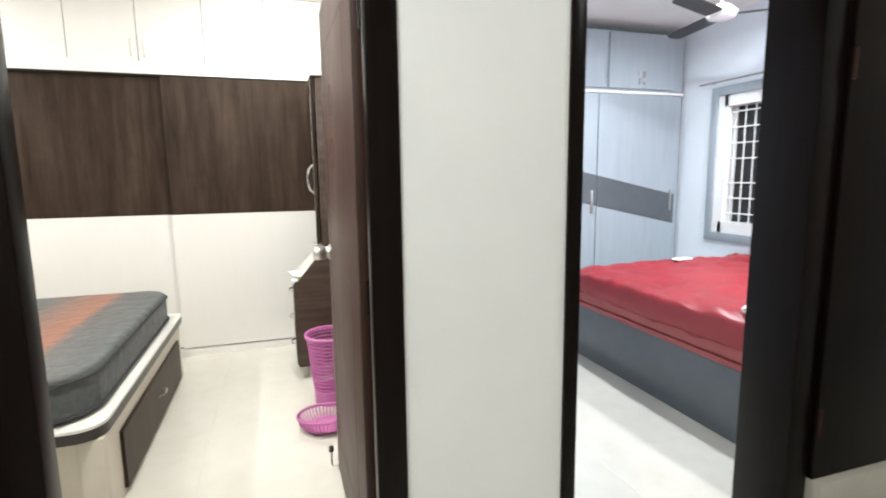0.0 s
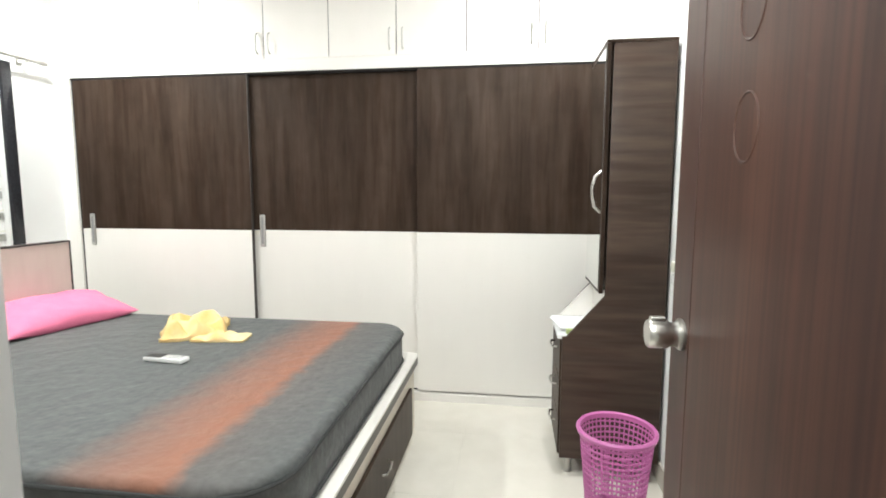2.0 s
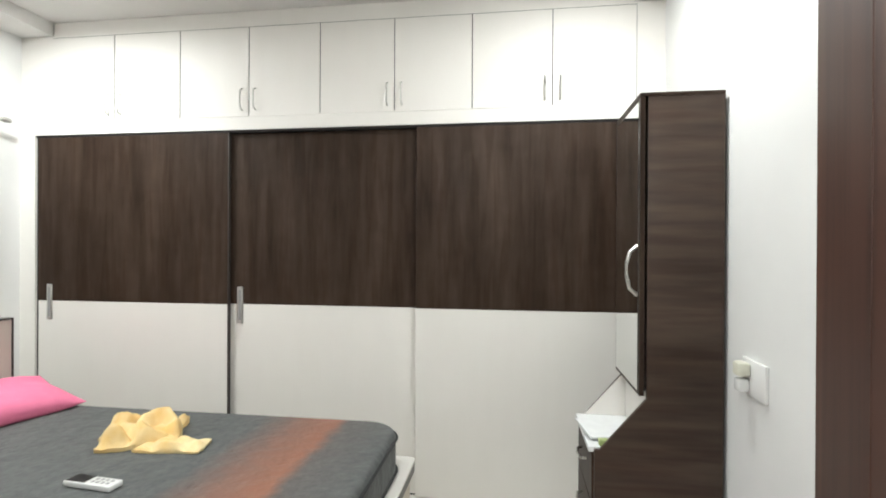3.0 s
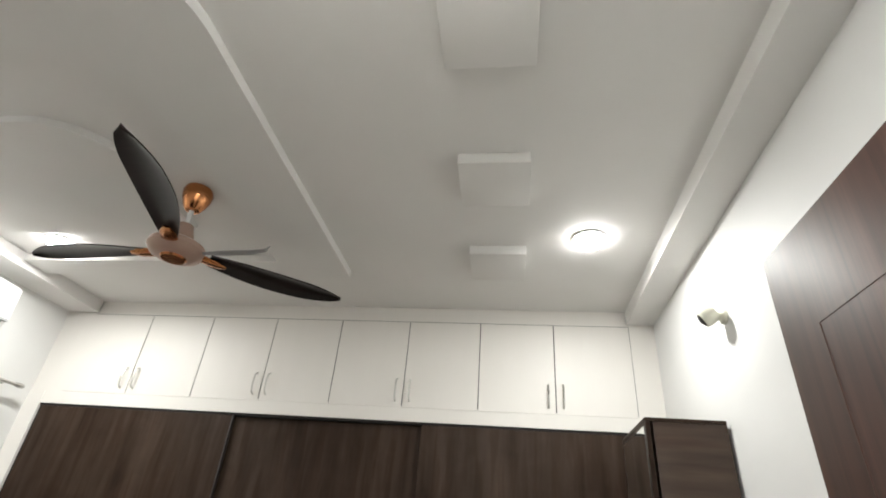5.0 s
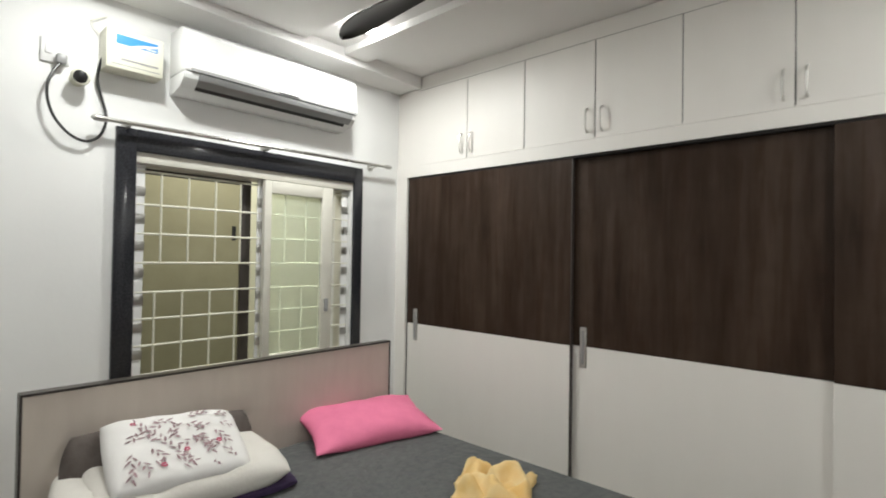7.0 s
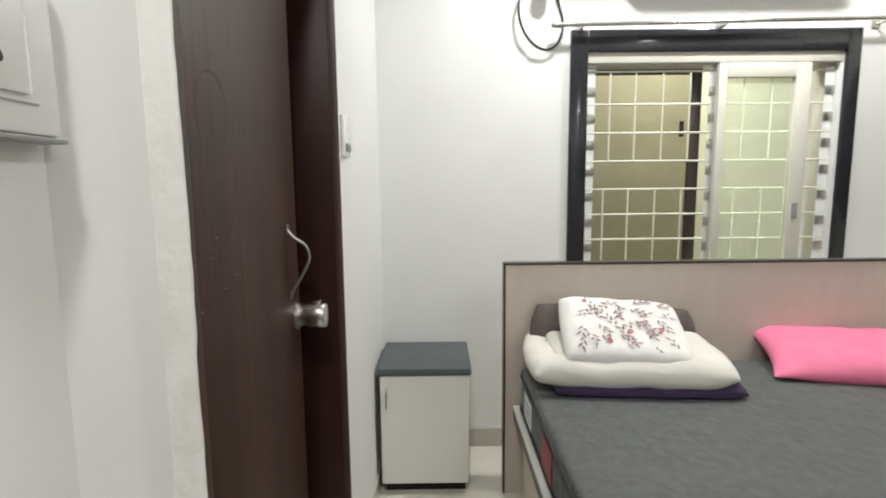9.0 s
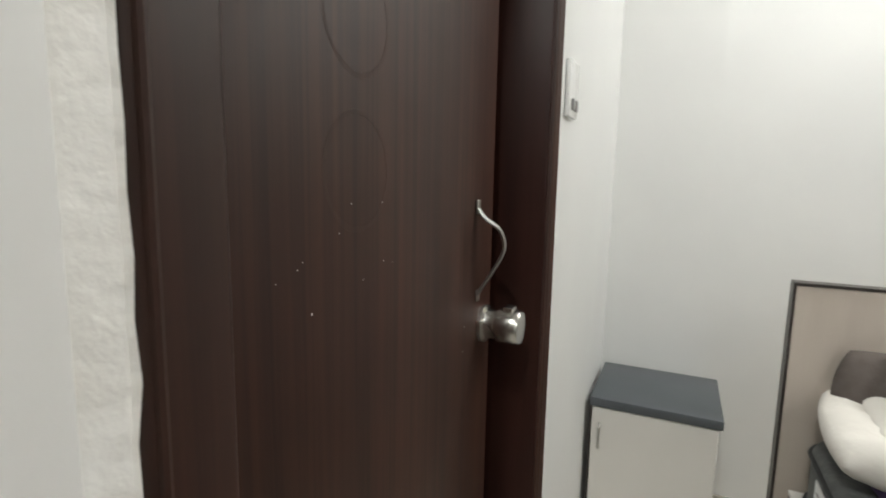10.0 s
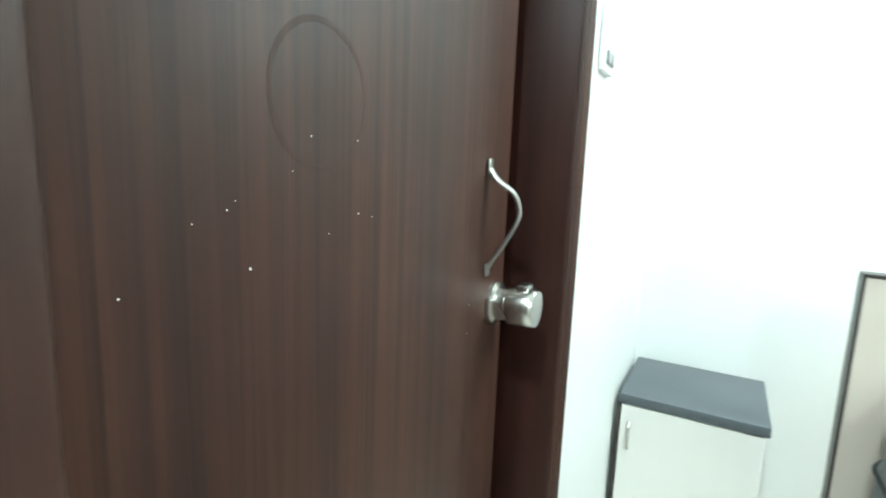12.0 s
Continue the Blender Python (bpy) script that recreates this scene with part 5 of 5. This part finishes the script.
def towel_ring():
    t = thing("towel_ring", (0.07, 1.37, 1.36), "chrome triangular towel ring on the leaf tiles", "towel ring")
    part("rose", lathe([(0.028, -0.010), (0.028, -0.018), (0.020, -0.030), (0.004, -0.034)], (0.095, YC, 1.365), "y", 24), "chrome", t)
    pts = []
    tri = [(0.098, 1.380), (0.022, 1.222), (0.188, 1.238)]
    for i in range(3):
        p, c, nx = Vector(tri[i - 1]), Vector(tri[i]), Vector(tri[(i + 1) % 3])
        a, b = c + (p - c).normalized() * 0.035, c + (nx - c).normalized() * 0.035
        for q in range(7):
            u = q / 6
            v = (1 - u) ** 2 * a + 2 * u * (1 - u) * c + u * u * b
            pts.append((v.x, YC - 0.036, v.y))
    part("ring", tube(pts, 0.0072, 10, True), "chrome", t)


towel_ring()


def counter():
    c = thing("counter", (0.0, 1.25, 0), "black granite wash counter on a dark cabinet", "counter")
    part("granite_top", prism([(-0.348, 1.391), (-0.348, 0.98), (0.06, 0.98), (0.135, 1.10), (0.195, 1.25), (0.252, 1.376), (0.252, 1.391)], 0.855, 0.89, bevel=0.004), "granite", c)
    part("cabinet_body", prism([(-0.348, 1.391), (-0.348, 1.03), (0.04, 1.03), (0.11, 1.16), (0.155, 1.28), (0.22, 1.391)], 0.0, 0.8545), "frame", c)
    b = thing("soap_box", (0.1, 1.3, 0.89), "open printed carton with a soap bar on the counter", "box")
    rot = Matrix.Translation((0.132, 1.285, 0.89)) @ Matrix.Rotation(radians(18), 4, "Z")
    part("carton", mapped(box(-0.04, 0.04, -0.027, 0.027, 0.0005, 0.045, 0.003), lambda q: rot @ q), "paper", b)
    part("print_band", mapped(box(-0.0405, 0.0405, -0.0275, 0.0275, 0.030, 0.040), lambda q: rot @ q), "blue", b)
    part("print_band", mapped(box(-0.0405, 0.0405, -0.0275, 0.0275, 0.006, 0.012), lambda q: rot @ q), "redside", b)
    part("soap", mapped(box(-0.036, 0.036, -0.022, 0.022, 0.046, 0.062, 0.006), lambda q: rot @ Matrix.Rotation(radians(-14), 4, "Y") @ q), "ivory", b)
    j = thing("glass_jar", (0.14, 1.36, 0.89), "small dark glass jar on the counter", "jar")
    part("jar_body", lathe([(0.020, 0.0005), (0.022, 0.01), (0.022, 0.022), (0.015, 0.028), (0.004, 0.030)], (0.198, 1.366, 0.89), "z", 20), "greyp", j)


counter()


# ---- next bedroom ----
def blue_room():
    w = thing("blue_wardrobe", (3.6, 4.6, 0), "blue-grey wardrobe with a slanted dark band", "wardrobe")
    part("body", box(2.0, 4.76, 4.37, 4.94, 0, 2.68), "bluegrey", w)
    for x0, x1 in ((2.02, 2.90), (2.91, 3.78), (3.79, 4.70)):
        d = part("door", box(x0, x1, 4.348, 4.369, 0.06, 2.105, 0.002, 1), "bluegrey", w)
        part("handle", box(x1 - 0.06, x1 - 0.035, 4.335, 4.3475, 0.98, 1.2, 0.003), "alu", d)
        s0, s1 = 1.373 - (x0 - 3.65) * 0.221, 1.373 - (x1 - 3.65) * 0.221
        part("slanted_band", prism([(x0, s0), (x1, s1), (x1, s1 - 0.292), (x0, s0 - 0.292)], 4.344, 4.3478, "y"), "slate", d, "dark grey slanted band")
    part("cornice", box(2.0, 4.76, 4.34, 4.369, 2.110, 2.135, 0.002, 1), "plastic", w)
    for x0, x1 in ((2.1, 2.95), (3.0, 3.85), (3.89, 4.62)):
        d = part("loft_door", box(x0, x1, 4.350, 4.369, 2.16, 2.66, 0.002, 1), "bluegrey", w)
        part("handle", box((x0 + x1) / 2 + 0.02, (x0 + x1) / 2 + 0.035, 4.335, 4.3495, 2.2, 2.32, 0.003), "chrome", d)
        part("handle", box((x0 + x1) / 2 - 0.035, (x0 + x1) / 2 - 0.02, 4.335, 4.3495, 2.2, 2.32, 0.003), "chrome", d)
    b = thing("red_bed", (3.8, 2.6, 0), "low dark grey bed with a glossy red bed cover", "bed")
    part("base", box(2.985, 4.70, 1.72, 3.52, 0.0, 0.385, 0.004), "slate", b)
    part("side_trim", box(2.965, 4.72, 1.70, 3.54, 0.386, 0.42, 0.008), "redside", b)
    part("mattress", box(2.97, 4.72, 1.71, 3.53, 0.421, 0.50, 0.02, 3), "redside", b)
    part("cover", cushion(1.80, 1.86, 0.20, Matrix.Translation((3.84, 2.62, 0.56)), p=14, seg=40, wave=0.034, seed=51, flat=0.22), "red", b, "glossy red bed cover")
    c = thing("white_towel", (3.1, 1.95, 0.66), "small white folded towel on the red bed", "towel")
    part("towel_body", cushion(0.18, 0.14, 0.045, Matrix.Translation((3.12, 1.98, 0.682)) @ Matrix.Rotation(radians(25), 4, "Z"), wave=0.012, seed=61, flat=0.3), "quilt", c)
    c2 = thing("white_paper", (3.95, 3.40, 0.66), "small white packet on the red bed", "packet")
    part("packet_body", cushion(0.16, 0.07, 0.02, Matrix.Translation((3.92, 3.36, 0.672)), wave=0.006, seed=62, flat=0.3), "paper", c2)
    v = thing("window_2", (4.8, 3.6, 0.8), "grey-framed window with a dark barred grille", "window", kind="structure")
    x0, x1 = 4.776, 4.799
    part("window_frame", join(box(x0, x1, 3.12, 3.20, 0.72, 2.13, 0.003), box(x0, x1, 3.94, 4.01, 0.72, 2.13, 0.003), box(x0, x1, 3.20, 3.94, 2.05, 2.13, 0.003), box(x0, x1, 3.20, 3.94, 0.72, 0.80, 0.003)), "bluegrey", v, "grey window surround")
    part("reveal", join(box(4.80, 4.93, 3.20, 3.30, 0.80, 2.05), box(4.80, 4.93, 3.84, 4.0, 0.80, 2.05), box(4.80, 4.93, 3.30, 3.88, 1.95, 2.05), box(4.80, 4.93, 3.30, 3.88, 0.80, 0.90)), "plastic", v)
    part("pane", box(4.93, 4.94, 3.20, 4.0, 0.80, 2.05), "black", v, "dark night-time glass")
    for zz in (0.98, 1.12, 1.26, 1.48, 1.62, 1.76, 1.90):
        part("grille_bar", tube([(4.86, 3.30, zz), (4.86, 3.88, zz)], 0.007, 6), "plastic", v)
    for yy in (3.40, 3.50, 3.60, 3.70, 3.80):
        part("grille_upright", tube([(4.86, yy, 0.90), (4.86, yy, 1.95)], 0.006, 6), "plastic", v)
    r = thing("curtain_rod", (4.75, 3.6, 2.17), "thin dark curtain rod above the barred window", "curtain rod")
    part("rod", tube([(4.74, 3.05, 2.17), (4.74, 4.12, 2.17)], 0.009, 8), "greyp", r)
    part("bracket", tube([(4.798, 4.0, 2.17), (4.74, 4.0, 2.17)], 0.007, 8), "greyp", r)
    f = thing("ceiling_fan", (4.0, 3.2, CEIL), "dark brown ceiling fan in the next bedroom", "ceiling fan")
    part("rod", tube([(4.0, 3.2, 2.55), (4.0, 3.2, CEIL)], 0.012, 8), "plastic", f)
    part("motor", lathe([(0.03, 2.45), (0.09, 2.46), (0.11, 2.50), (0.06, 2.55)], (4.0, 3.2, 0), "z", 24), "plastic", f)
    for a in (200, 320, 80):
        m = Matrix.Translation((4.0, 3.2, 2.48)) @ Matrix.Rotation(radians(a), 4, "Z") @ Matrix.Rotation(radians(10), 4, "X")
        part("blade", mapped(prism(rounded(0.10, 0.62, -0.06, 0.06, (0.02, 0.05, 0.05, 0.02)), 0.0, 0.006), lambda q: m @ q), "blade", f)


blue_room()

# ---- floor tiles ----
def tiles():
    fl = bpy.data.objects["floor"]
    WORLD[fl.name] = Matrix.Identity(4)
    bm = box(-0.2997, 0.2997, -0.2997, 0.2997, -0.010, 0.0, 0.0003, 1)
    first = finish("tile", bm, "tile")
    me = first.data
    bpy.data.objects.remove(first)
    for i in range(13):
        for j in range(11):
            x, y = -2.5 + 0.26 + 0.6 * i, -1.5 + 0.30 + 0.6 * j
            if x > 4.9 or y > 5.0:
                continue
            t = new("tile", me)
            t.parent = fl
            t.location = (x, y, 0)


tiles()
